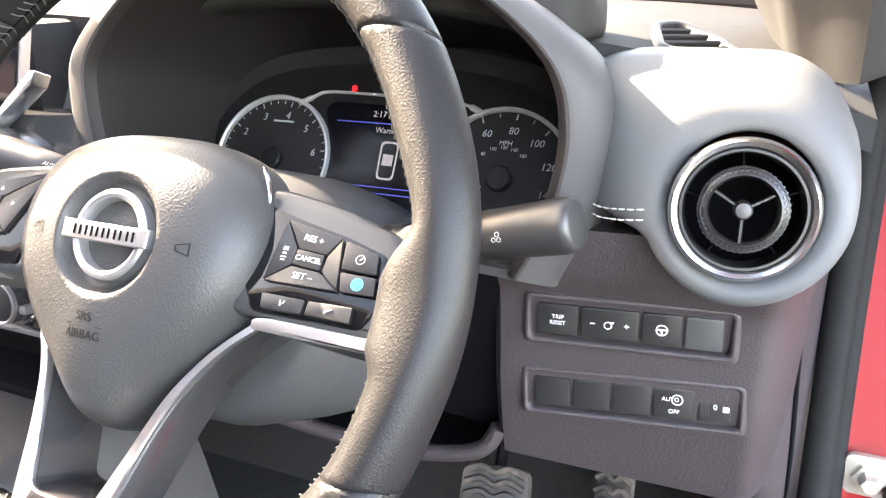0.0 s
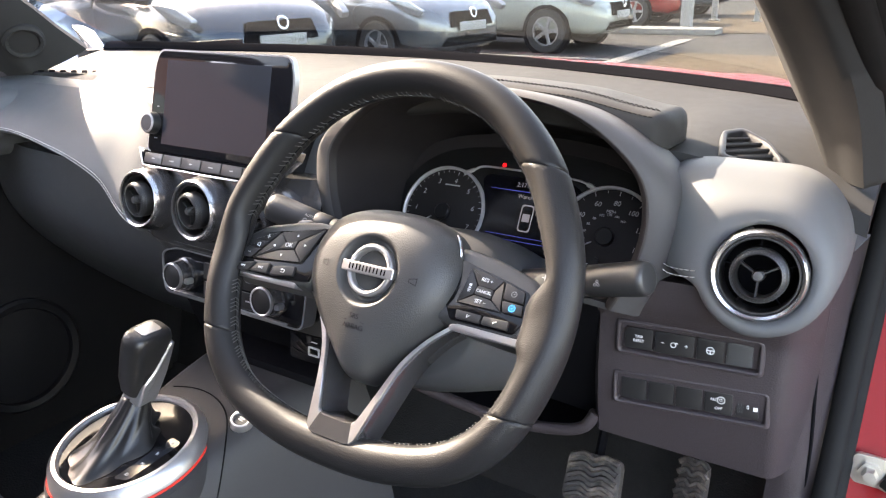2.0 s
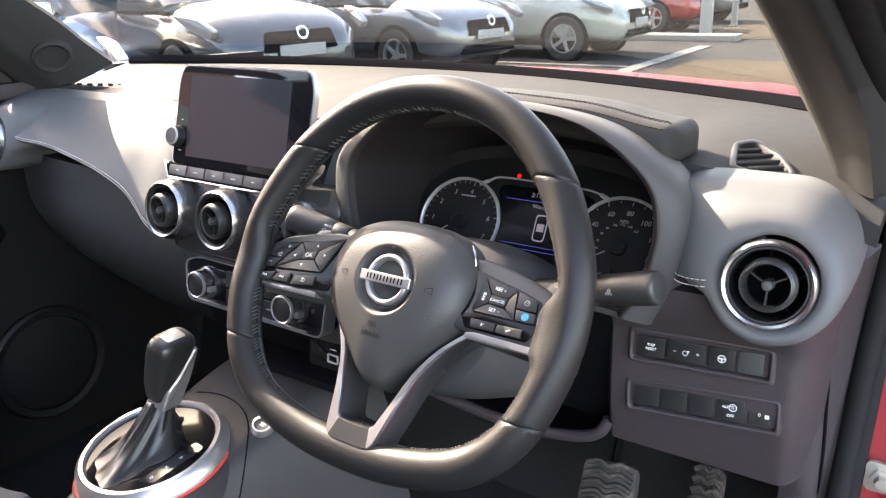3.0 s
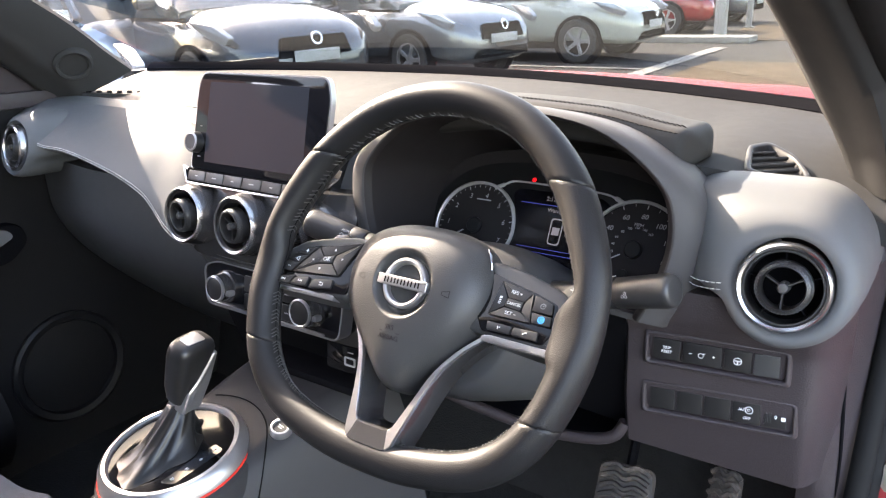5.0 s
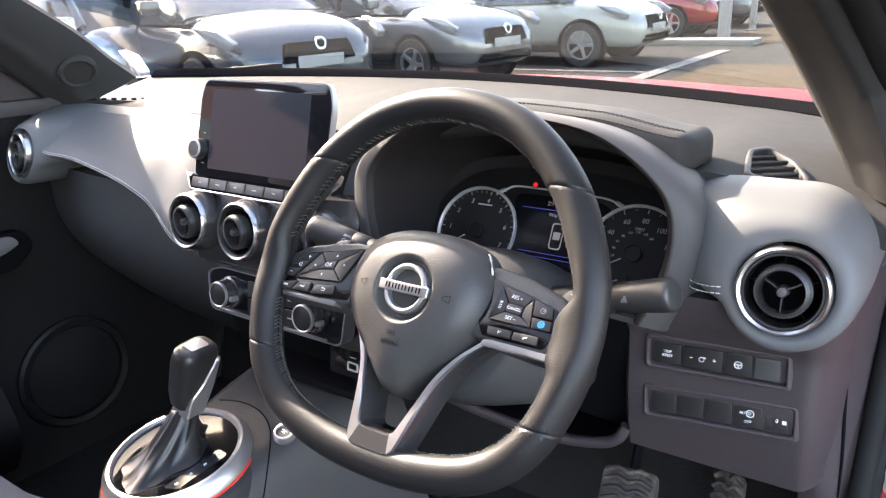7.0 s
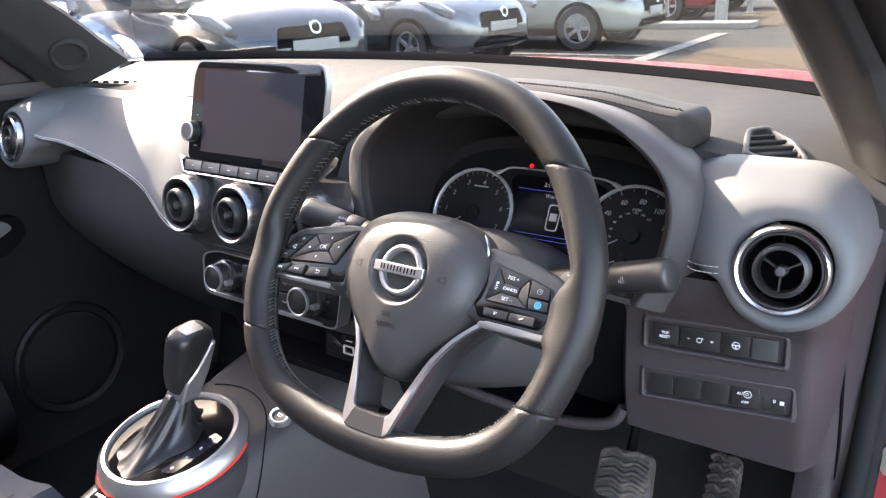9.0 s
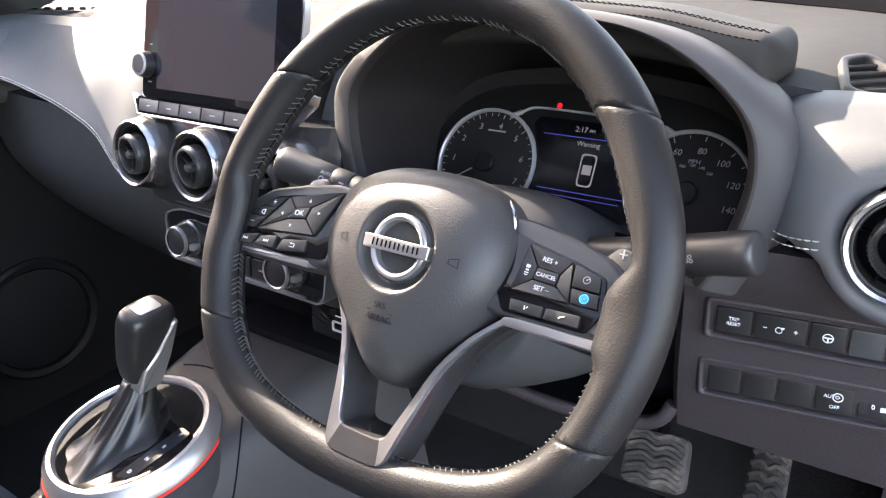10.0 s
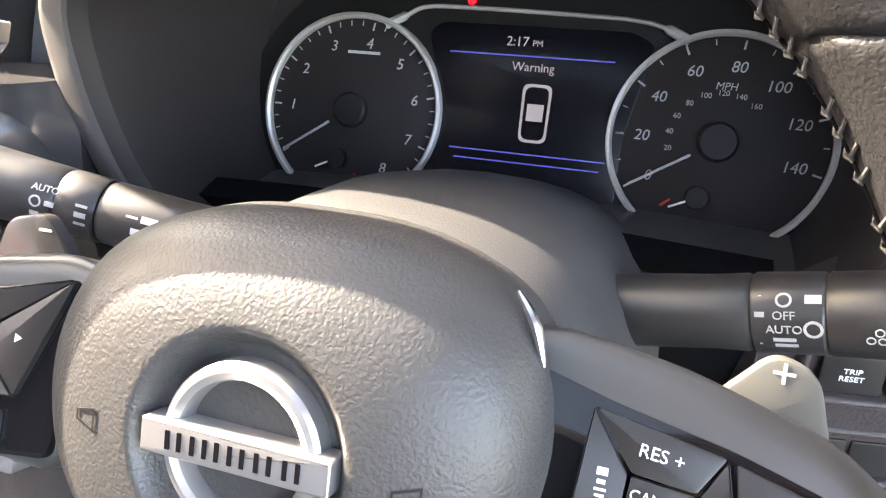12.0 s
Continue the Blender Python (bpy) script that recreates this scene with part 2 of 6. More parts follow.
def spline(points, n, closed=False):
    """n points on a Catmull-Rom curve through the points."""
    p = [Vector(q) for q in points]
    k = len(p)
    out = []
    span = k if closed else k - 1
    for i in range(n):
        s = i / n * span if closed else i / (n - 1) * span
        a = min(int(s), span - 1)
        t = s - a
        if closed:
            q = [p[(a + d) % k] for d in (-1, 0, 1, 2)]
        else:
            q = [p[max(a - 1, 0)], p[a], p[min(a + 1, k - 1)], p[min(a + 2, k - 1)]]
        out.append(0.5 * (2 * q[1] + (q[2] - q[0]) * t + (2 * q[0] - 5 * q[1] + 4 * q[2] - q[3]) * t * t + (3 * q[1] - q[0] - 3 * q[2] + q[3]) * t ** 3))
    return out


def tube(path, r, seg=12, closed=False, up=(0, 0, 1), caps=True, r2=None):
    """Sweep an ellipse along a path. r may be a list; r2 the radius along up."""
    n = len(path)
    rings = []
    for i, p in enumerate(path):
        p = Vector(p)
        a = Vector(path[(i - 1) % n] if closed or i else path[0])
        b = Vector(path[(i + 1) % n] if closed or i < n - 1 else path[-1])
        t = (b - a).normalized()
        s = t.cross(Vector(up))
        s = s.normalized() if s.length > 1e-5 else Vector((1, 0, 0))
        u = s.cross(t).normalized()
        ra = r[i] if isinstance(r, (list, tuple)) else r
        rb = ra if r2 is None else (r2[i] if isinstance(r2, (list, tuple)) else r2)
        rings.append([p + s * ra * math.cos(2 * math.pi * k / seg) + u * rb * math.sin(2 * math.pi * k / seg) for k in range(seg)])
    if closed:
        rings.append(rings[0])
        bm = loft(rings, True, False)
        bmesh.ops.remove_doubles(bm, verts=bm.verts, dist=1e-6)
        return bm
    return loft(rings, True, caps)


def prism(outline, z0, z1, bevel=0.0, seg=2, m=None):
    """An outline of (x, y) points given depth from z0 to z1, with the rim at z1 rounded."""
    bm = bmesh.new()
    lo = [bm.verts.new((x, y, z0)) for x, y in outline]
    hi = [bm.verts.new((x, y, z1)) for x, y in outline]
    bm.faces.new(lo[::-1])
    bm.faces.new(hi)
    n = len(lo)
    for i in range(n):
        j = (i + 1) % n
        bm.faces.new((lo[i], lo[j], hi[j], hi[i]))
    if bevel:
        bm.normal_update()
        top = [e for e in bm.edges if all(abs(v.co.z - z1) < 1e-7 for v in e.verts)]
        bmesh.ops.bevel(bm, geom=top, offset=bevel, segments=seg, affect="EDGES", profile=0.6)
    if m is not None:
        bmesh.ops.transform(bm, matrix=m, verts=bm.verts)
    return bm


def rounded(points, r, k=4):
    """The outline of (x, y) points with its corners rounded."""
    out, n = [], len(points)
    for i in range(n):
        p, a, b = Vector(points[i]), Vector(points[i - 1]), Vector(points[(i + 1) % n])
        da, db = a - p, b - p
        ra, rb = min(r, da.length * 0.45), min(r, db.length * 0.45)
        s, e = p + da.normalized() * ra, p + db.normalized() * rb
        for j in range(k + 1):
            t = j / k
            out.append(tuple((1 - t) ** 2 * s + 2 * t * (1 - t) * p + t * t * e))
    return out


def frame_prism(outer, inner, z0, z1, m=None):
    """A flat ring between two outlines of equal counts, with depth."""
    bm = bmesh.new()
    rows = [[bm.verts.new((x, y, z)) for x, y in o] for o, z in ((outer, z0), (outer, z1), (inner, z1), (inner, z0))]
    n = len(outer)
    for a in range(4):
        p, q = rows[a], rows[(a + 1) % 4]
        for i in range(n):
            j = (i + 1) % n
            bm.faces.new((p[i], p[j], q[j], q[i]))
    if m is not None:
        bmesh.ops.transform(bm, matrix=m, verts=bm.verts)
    return bm


def words(body, size, m, thick=0.0002, shear=0.0, align="CENTER", spacing=1.0):
    cu = bpy.data.curves.new("txt", "FONT")
    cu.body, cu.size, cu.extrude, cu.shear, cu.align_x, cu.align_y = body, size, thick, shear, align, "CENTER"
    cu.space_character = spacing
    cu.resolution_u = 3
    tmp = bpy.data.objects.new("txt", cu)
    me = bpy.data.meshes.new_from_object(tmp)
    bm = bmesh.new()
    bm.from_mesh(me)
    bmesh.ops.transform(bm, matrix=m, verts=bm.verts)
    bpy.data.objects.remove(tmp)
    bpy.data.curves.remove(cu)
    bpy.data.meshes.remove(me)
    return bm


def circle(r, n=32, cx=0.0, cy=0.0, sx=1.0, sy=1.0):
    return [(cx + sx * r * math.cos(2 * math.pi * k / n), cy + sy * r * math.sin(2 * math.pi * k / n)) for k in range(n)]


def shift(x, y, z):
    return Matrix.Translation((x, y, z))


def dashes(path, length, gap, r, m=None, up=(0, 0, 1), tilt=0.0):
    """Short stitches laid along a path of points."""
    out = []
    pts = [Vector(p) for p in path]
    lens = [0.0]
    for a, b in zip(pts, pts[1:]):
        lens.append(lens[-1] + (b - a).length)

    def at(s):
        for k in range(len(pts) - 1):
            if lens[k + 1] >= s:
                return pts[k].lerp(pts[k + 1], (s - lens[k]) / max(1e-9, lens[k + 1] - lens[k]))
        return pts[-1]
    s = gap
    while s + length < lens[-1]:
        a, b = at(s), at(s + length)
        out.append(tube([a, (a + b) / 2 + Vector(up) * r * 0.8, b], [r * 0.6, r, r * 0.6], 5, up=up))
        s += length + gap
    bm = join(*out)
    return moved(bm, m) if m is not None else bm

# ---------------------------------------------------------------- the car's shell round the cabin
def lerp(a, b, t):
    return a + (b - a) * t


def table(x, xs, ys):
    """Smooth interpolation through a short table."""
    if x <= xs[0]:
        return ys[0]
    n = len(xs)

    def slope(i):
        if i in (0, n - 1):
            return 0.0
        a, b = (ys[i] - ys[i - 1]) / (xs[i] - xs[i - 1]), (ys[i + 1] - ys[i]) / (xs[i + 1] - xs[i])
        return 0.0 if a * b <= 0 else 2 * a * b / (a + b)
    for k in range(n - 1):
        if x <= xs[k + 1]:
            h = xs[k + 1] - xs[k]
            t = (x - xs[k]) / h
            return ys[k] * (1 + 2 * t) * (1 - t) ** 2 + h * slope(k) * t * (1 - t) ** 2 + ys[k + 1] * t * t * (3 - 2 * t) + h * slope(k + 1) * t * t * (t - 1)
    return ys[-1]


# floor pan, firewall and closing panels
floor = solid("floor", box(1.62, 2.9, 0.05, (0, -0.35, 0.335)), M_CARPET, "dark carpeted car floor under the pedals, near black for footwell shade", "floor", "structure")
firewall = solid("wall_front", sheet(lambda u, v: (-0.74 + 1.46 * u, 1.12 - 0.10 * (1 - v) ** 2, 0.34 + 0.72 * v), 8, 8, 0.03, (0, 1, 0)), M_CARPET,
                 "carpeted front bulkhead behind the pedals, near black for footwell shade", "wall", "structure")
rear = solid("wall_rear", box(1.5, 0.05, 1.15, (0, -1.82, 0.92)), M_LINER, "plain grey panel closing the cabin behind", "wall", "structure")


def roof_edge(v):
    return 0.56 - 0.02 * (2 * v - 1) ** 2


roof_bm = sheet(lambda u, v: ((2 * u - 1) * roof_edge(v), lerp(-1.8, 0.02 - 0.05 * (2 * u - 1) ** 2, v), 1.5 + 0.035 * (1 - (2 * u - 1) ** 2) - 0.03 * (2 * v - 1) ** 2), 14, 10, 0.04, (0, 0, 1))
# Unseen panels, added to keep bright outside reflections off the display.
left_panels = join(box(0.04, 1.78, 0.64, (-0.74, -0.93, 0.69)), box(0.04, 1.78, 0.12, (-0.74, -0.93, 1.43)), box(0.04, 0.87, 0.36, (-0.74, -1.385, 1.19)))
wall_left = solid("wall_left", left_panels, M_LINER, "plain dark panel with a window opening beside the passenger seat, dimming reflections", "wall", "structure")
# Unseen too, added to cut the sky light from behind.
wall_right = solid("wall_right", box(0.04, 1.25, 1.12, (0.80, -1.22, 0.93)), M_LINER, "plain dark panel closing the cabin behind the driver, cutting sky light", "wall", "structure")
# Unseen panels, added to stop sun leaking onto the footwell floor.
for side in (-1, 1):
    solid("wall_side", box(0.04, 0.42, 0.78, (side * 0.765, 1.13, 0.73)), M_CARPET, "unseen side panel blocking sun leaks beyond the footwell", "wall", "structure")
roof = solid("ceiling", roof_bm, M_LINER, "pale cloth headliner under the roof", "ceiling", "structure")


for side in (-1, 1):
    solid("trim", tube([(side * 0.57, -1.8, 1.44), (side * 0.585, -0.9, 1.46), (side * 0.585, -0.3, 1.462), (side * 0.565, 0.03, 1.458)], 0.045, 14, r2=0.05), M_LINER, "dark padded roof rail over the door", "roof rail", "structure")


def pillar(name, side, label):
    """A windscreen pillar trim between the glass and the door seal."""
    a = spline([(0.640, 0.93, 1.075), (0.612, 0.85, 1.125), (0.580, 0.66, 1.250), (0.535, 0.35, 1.425), (0.50, 0.03, 1.50)], 41)
    b = spline([(0.690, 0.72, 1.062), (0.678, 0.635, 1.150), (0.650, 0.53, 1.235), (0.585, 0.2, 1.425), (0.55, 0.0, 1.49)], 41)
    if side < 0:
        a = spline([(0.618, 0.835, 1.132), (0.603, 0.78, 1.168), (0.575, 0.66, 1.250), (0.535, 0.35, 1.425), (0.50, 0.03, 1.50)], 41)
        b = spline([(0.710, 0.72, 1.075), (0.690, 0.635, 1.150), (0.660, 0.53, 1.225), (0.595, 0.2, 1.40), (0.56, 0.0, 1.47)], 41)

    def fn(u, v):
        p = a[int(round(u * 40))].lerp(b[int(round(u * 40))], v)
        k = math.sin(math.pi * v) ** 0.8 * 0.020 + 0.006 * math.exp(-((v - 0.62) / 0.1) ** 2)
        return ((p.x - k * 0.75) * side, p.y - k * 0.6, p.z - k * 0.3)
    return solid(name, sheet(fn, 40, 16, 0.02, (side * 0.8, 0.5, 0.3)), M_PILLAR, label, "pillar trim", "structure", angle=60)


pillar("pillar_1", 1, "dark grey plastic windscreen pillar trim above the dashboard")
pillar("pillar_2", -1, "dark grey plastic windscreen pillar trim by the passenger door")

# door opening on the driver's side: black seal, red body pillar and the door's check strap
opening = spline([(0.700, 0.52, 0.42), (0.704, 0.62, 0.66), (0.705, 0.685, 0.78), (0.707, 0.755, 0.918), (0.711, 0.800, 1.03), (0.710, 0.755, 1.095), (0.690, 0.645, 1.165), (0.667, 0.54, 1.24), (0.602, 0.2, 1.435), (0.567, -0.1, 1.50)], 80)
solid("trim_1", tube(opening, 0.0085, 10, up=(1, 0, 0), r2=0.011), M_RUBBER, "black rubber door seal round the opening", "door seal", "structure", angle=60)
solid("trim_2", tube([p + Vector((0.009, 0.008, 0.003)) for p in opening], 0.005, 8, up=(1, 0, 0), r2=0.009), M_RUBBER, "dark inner flange beside the door seal", "door seal", "structure", angle=60)


def body_fn(u, v):
    p = opening[int(round(v * 79))]
    return (p.x + 0.010 + 0.30 * u, p.y + 0.012 + 0.05 * min(1, u * 4) - 0.10 * max(0, u - 0.25), p.z + 0.004 + 0.02 * u)


body = thing("car_body", None, "red painted car body round the open driver's door", "car body", kind="structure")
part("door_pillar", sheet(body_fn, 24, 79, 0.01, (0.2, 1, 0)), M_RED, body, "glossy red painted hinge pillar")
# check strap bolted to the pillar
strap = thing("door_check_strap", pose(0.7385, 0.707, 0.795), "zinc-plated door check strap bolted to the red pillar", "door hinge", kind="structure")
part("bracket", prism(rounded([(-0.016, -0.016), (0.012, -0.016), (0.03, -0.026), (0.03, 0.0), (0.014, 0.016), (-0.016, 0.016)], 0.006), 0, 0.005, 0.001, m=pose(0, 0, 0, 90)), M_STEEL, strap)
part("bolt", lathe([(0, 0.012), (0.006, 0.012), (0.007, 0.010), (0.0072, 0.004), (0.011, 0.004), (0.011, 0.0)], 6, pose(0, -0.005, 0, 90)), M_STEEL, strap)
part("arm", tube([(0.012, -0.008, -0.004), (0.04, -0.02, -0.014), (0.10, -0.05, -0.03)], 0.005, 8, r2=0.008), M_RUBBER, strap, "black check arm")

# passenger door
pdoor = thing("door_1", None, "closed dark passenger door with a round speaker", "car door", kind="structure")


def door_fn(u, v):
    y = lerp(-0.9, 1.0, u)
    z = lerp(0.36, 1.085, v)
    bulge = 0.035 * math.exp(-((z - 0.80) / 0.09) ** 2) * (1 / (1 + math.exp((y - 0.52) / 0.03)))
    return (-0.725 + bulge + 0.02 * v, y, z)


part("panel", sheet(door_fn, 40, 30, 0.05, (-1, 0, 0)), M_DARK, pdoor, "dark grained door card")
part("speaker_ring", lathe([(0.118, 0.0), (0.118, 0.008), (0.112, 0.013), (0.100, 0.010), (0.097, 0.0)], 48, pose(-0.716, 0.655, 0.545, 0, 90, 0)), M_DARK, pdoor)
part("speaker_grille", lathe([(0.0, 0.008), (0.05, 0.007), (0.096, 0.003), (0.097, 0.0)], 48, pose(-0.716, 0.655, 0.545, 0, 90, 0)), M_DARK, pdoor)
part("sill", box(0.05, 1.5, 0.03, (-0.712, -0.03, 1.092), 0.01), M_PLASTIC, pdoor, "window sill strip")
part("handle_bezel", prism(rounded([(0.30, 0.80), (0.57, 0.80), (0.612, 0.835), (0.60, 0.872), (0.30, 0.89)], 0.02), 0, 0.03, 0.006, m=pose(-0.712, 0, 0, 90, 0, 90)), M_BLACK, pdoor)
part("handle", prism(rounded([(0.35, 0.835), (0.55, 0.835), (0.585, 0.85), (0.57, 0.868), (0.35, 0.875)], 0.012), 0, 0.036, 0.005, m=pose(-0.712, 0, 0, 90, 0, 90)), M_SILVER, pdoor, "satin silver door handle")
part("pocket", sheet(lambda u, v: (-0.705 + 0.07 * math.sin(math.pi * v) * (1 - 0.2 * u), lerp(-0.6, 0.50, u), lerp(0.40, 0.60, v)), 20, 10, 0.01, (-1, 0, 0)), M_DARK, pdoor)
part("window_frame", box(0.04, 0.06, 0.48, (-0.69, -0.85, 1.28)), M_PILLAR, pdoor)
part("sail_panel", prism(rounded([(0.50, 1.10), (0.72, 1.10), (0.58, 1.20), (0.50, 1.245)], 0.01), 0, 0.02, 0.004, m=pose(-0.725, 0, 0, 90, 0, 90)), M_PLASTIC, pdoor, "black mirror corner panel")

tw = thing("tweeter", Matrix.Translation((-0.6170, 0.7180, 1.1520)) @ Vector((0.75, -0.30, -0.58)).to_track_quat("Z", "Y").to_matrix().to_4x4(), "small round tweeter grille in the pillar trim", "speaker")
part("ring", lathe([(0.034, -0.012), (0.034, 0.002), (0.030, 0.006), (0.0255, 0.004), (0.0245, 0.0)], 40), M_PILLAR, tw)
part("grille", lathe([(0.0, 0.003), (0.024, 0.001), (0.0248, -0.002)], 40), M_CUSHION, tw)

# windscreen
ws = sheet(lambda u, v: ((2 * u - 1) * lerp(0.67, 0.52, v), lerp(1.225 - 0.252 * (2 * u - 1) ** 2, 0.03 - 0.05 * (2 * u - 1) ** 2, v), lerp(1.114 - 0.012 * (2 * u - 1), 1.515, v) + 0.02 * math.sin(math.pi * v)), 20, 12, 0.005, (0, 0.35, 0.93))
windscreen = solid("window_1", ws, M_GLASS, "clear windscreen above the dashboard", "windscreen", "structure")
windscreen.visible_shadow = False

# ---------------------------------------------------------------- dashboard
dash = thing("dashboard", None, "grey moulded car dashboard with a soft stitched pad", "dashboard")


def dash_front(x):
    """Where the top panel meets the windscreen."""
    return 1.185 - 0.24 * (x / 0.72) ** 2


def base_drop(x):
    """The windscreen's base dips towards the driver's side."""
    return -0.004 - 0.012 * x / 0.6


def top_fn(u, v):
    x = lerp(-0.715, 0.70, u)
    y0 = 0.66 + 0.03 * (x / 0.7) ** 2
    y0 += 0.13 * table(x, [0.197, 0.235, 0.485, 0.510], [0, 1, 1, 0]) + 0.075 * table(x, [-0.66, -0.60, -0.14, -0.12], [0, 1, 1, 0])
    y = lerp(y0, dash_front(x), v)
    z = 1.088 + (0.028 + base_drop(x)) * v ** 1.3
    z -= 0.042 * max(0.0, (x - 0.52) / 0.18) ** 1.4 * (1 - v) ** 0.7
    z -= 0.012 * max(0.0, (-x - 0.5) / 0.2) ** 1.5 * (1 - v)
    z += 0.012 * math.exp(-((x) / 0.2) ** 2) * (1 - v)
    return (x, y, z)


part("top_panel", sheet(top_fn, 70, 24, 0.02, (0, 0, -1)), M_DASHTOP, dash, "grained grey plastic top panel")
seal = sheet(lambda u, v: (lerp(-0.71, 0.69, u), dash_front(lerp(-0.71, 0.69, u)) - 0.022 + 0.04 * v, 1.116 + base_drop(lerp(-0.71, 0.69, u)) + 0.011 * math.sin(math.pi * v) + 0.002 * v), 40, 6, 0.02, (0, 0, -1))
part("windscreen_seal", seal, M_BLACK, dash, "black strip along the windscreen base")


def wing_fn(u, v):
    """The soft passenger pad: over the crest, down the face and under its stitched edge."""
    x = lerp(-0.70, -0.138, u)
    zs = table(x, [-0.70, -0.655, -0.60, -0.562, -0.53, -0.49, -0.362, -0.264, -0.203, -0.181, -0.135], [1.055, 1.066, 1.066, 1.030, 1.0265, 1.027, 1.011, 0.986, 0.955, 0.946, 0.936])
    ys = table(x, [-0.70, -0.62, -0.5, -0.25, -0.135], [0.625, 0.600, 0.594, 0.583, 0.556])
    yt = table(x, [-0.655, -0.4, -0.25, -0.135], [0.70, 0.69, 0.672, 0.625])
    pts = [(yt + 0.04, 1.092), (yt, 1.089), (lerp(yt, ys, 0.12), lerp(1.089, zs, 0.07)), (lerp(yt, ys, 0.5) - 0.006, lerp(1.089, zs, 0.45)), (lerp(yt, ys, 0.85) - 0.004, lerp(1.089, zs, 0.82)), (ys, zs), (ys + 0.02, zs - 0.010), (ys + 0.075, zs - 0.012)]
    p = spline([(0, a, b) for a, b in pts], 101)[int(round(v * 100))]
    return (x, p.y, p.z)


part("soft_pad", sheet(wing_fn, 60, 50, 0.012, (0, 1, -0.3)), M_SOFT, dash, "grey soft-touch stitched pad")


def stitch_line(off, lift):
    pts = []
    for k in range(80):
        u = 0.255 + 0.745 * k / 79
        x, y, z = wing_fn(u, 0.655 + off)
        pts.append((x, y - lift, z))
    return pts


part("stitching", dashes(stitch_line(0.0, 0.0008), 0.005, 0.0016, 0.0006, up=(0, -1, 0)), M_THREADL, dash, "pale double stitching")
part("stitching", dashes(stitch_line(0.04, 0.0008), 0.005, 0.0016, 0.0006, up=(0, -1, 0)), M_THREADL, dash, "pale double stitching")


def lower_left(u, v):
    x = lerp(-0.70, -0.12, u)
    y = 0.655 - 0.03 * math.sin(math.pi * v) - 0.035 * v ** 2 + 0.05 * (1 - u) ** 3 + 0.03 * (1 - v) + 0.20 * max(0.0, 0.72 - v) ** 1.6
    return (x, y, lerp(0.99, 0.66, 1 - v))


part("glovebox", sheet(lower_left, 30, 24, 0.03, (0, 1, 0)), M_LOWER, dash, "dark glovebox lid")


# round pod at the driver's end of the dashboard
POD = Vector((0.634, 0.585, 1.0130))
POD_LEFT = Vector((-0.615, 0.587, 1.022))


def pod_ring(y, k_left, k_up, r, at=POD, side=1):
    ring = []
    for k in range(64):
        a = 2 * math.pi * k / 64
        c, s = math.cos(a), math.sin(a)
        rr = r
        if c < 0:
            rr += k_left * max(0.0, -c) ** 2 * (1.0 if s > -0.15 else max(0.0, 1 + (s + 0.15) * 2.2))
        if s > 0:
            rr += k_up * s ** 2
        if c < 0 and k_left > 0:
            f = min(1.0, k_left / 0.044)
            g = 1.0 if s > -0.22 else max(0.0, 1 + (s + 0.22) * 5)
            cc, ss = -abs(c) ** (1 - 0.68 * f * g), math.copysign(abs(s) ** (1 - 0.68 * f * (s > 0)), s)
            ring.append((at.x + side * (r + k_left * g) * cc, y + (0.012 * s if y < 0.62 else 0.0), at.z + (r + (k_up if s > 0 else 0)) * ss))
            continue
        ring.append((at.x + side * rr * c, y + (0.012 * s if y < 0.62 else 0.0), at.z + rr * s))
    return ring


pod_rings = [pod_ring(0.625, 0, 0, 0.0372), pod_ring(0.592, 0, 0, 0.0372), pod_ring(0.585, 0.0, 0.0, 0.0395), pod_ring(0.583, 0.002, 0.0, 0.0440), pod_ring(0.587, 0.008, 0.002, 0.0505),
             pod_ring(0.597, 0.020, 0.006, 0.0540), pod_ring(0.615, 0.034, 0.009, 0.0560), pod_ring(0.64, 0.044, 0.013, 0.0575), pod_ring(0.685, 0.050, 0.014, 0.058), pod_ring(0.73, 0.050, -0.006, 0.057), pod_ring(0.80, 0.04, -0.03, 0.05)]
part("vent_pod", loft(pod_rings, True, False), M_SOFT, dash, "grey soft-touch pod round the air vent", angle=60)
left_rings = [pod_ring(y + 0.002, k1 * 0.45, k2 * 0.5, r, POD_LEFT, -1) for y, k1, k2, r in ((0.625, 0, 0, 0.0405), (0.592, 0, 0, 0.0405), (0.585, 0, 0, 0.0425), (0.583, 0.002, 0, 0.0455), (0.587, 0.008, 0.001, 0.0495), (0.597, 0.02, 0.004, 0.0525),
              (0.615, 0.034, 0.008, 0.054), (0.64, 0.044, 0.010, 0.055), (0.68, 0.046, 0.008, 0.055), (0.74, 0.046, 0.0, 0.05))]
part("vent_pod", loft(left_rings, True, False), M_SOFT, dash, "grey pod round the passenger vent", angle=60)

# instrument binnacle
HX = 0.362


def hood_outline(grow, y, dz=0.0, n=72):
    ctrl = [(-0.150, 0.955), (-0.168, 0.99), (-0.174, 1.04), (-0.163, 1.08), (-0.105, 1.126), (-0.03, 1.141), (0.05, 1.139), (0.11, 1.124), (0.160, 1.086), (0.173, 1.045), (0.164, 0.995), (0.145, 0.955)]
    pts = spline([(HX + a, y, b + dz) for a, b in ctrl], n)
    c = Vector((HX, y, 1.0))
    wide = lambda p: 1.0 if grow <= 0.01 else 1.3 if p.x < HX else 0.85
    return [Vector((p.x + (p - c).normalized().x * grow * wide(p), y, p.z + (p - c).normalized().z * grow * (0.35 if grow > 0 else 1))) for p in pts]


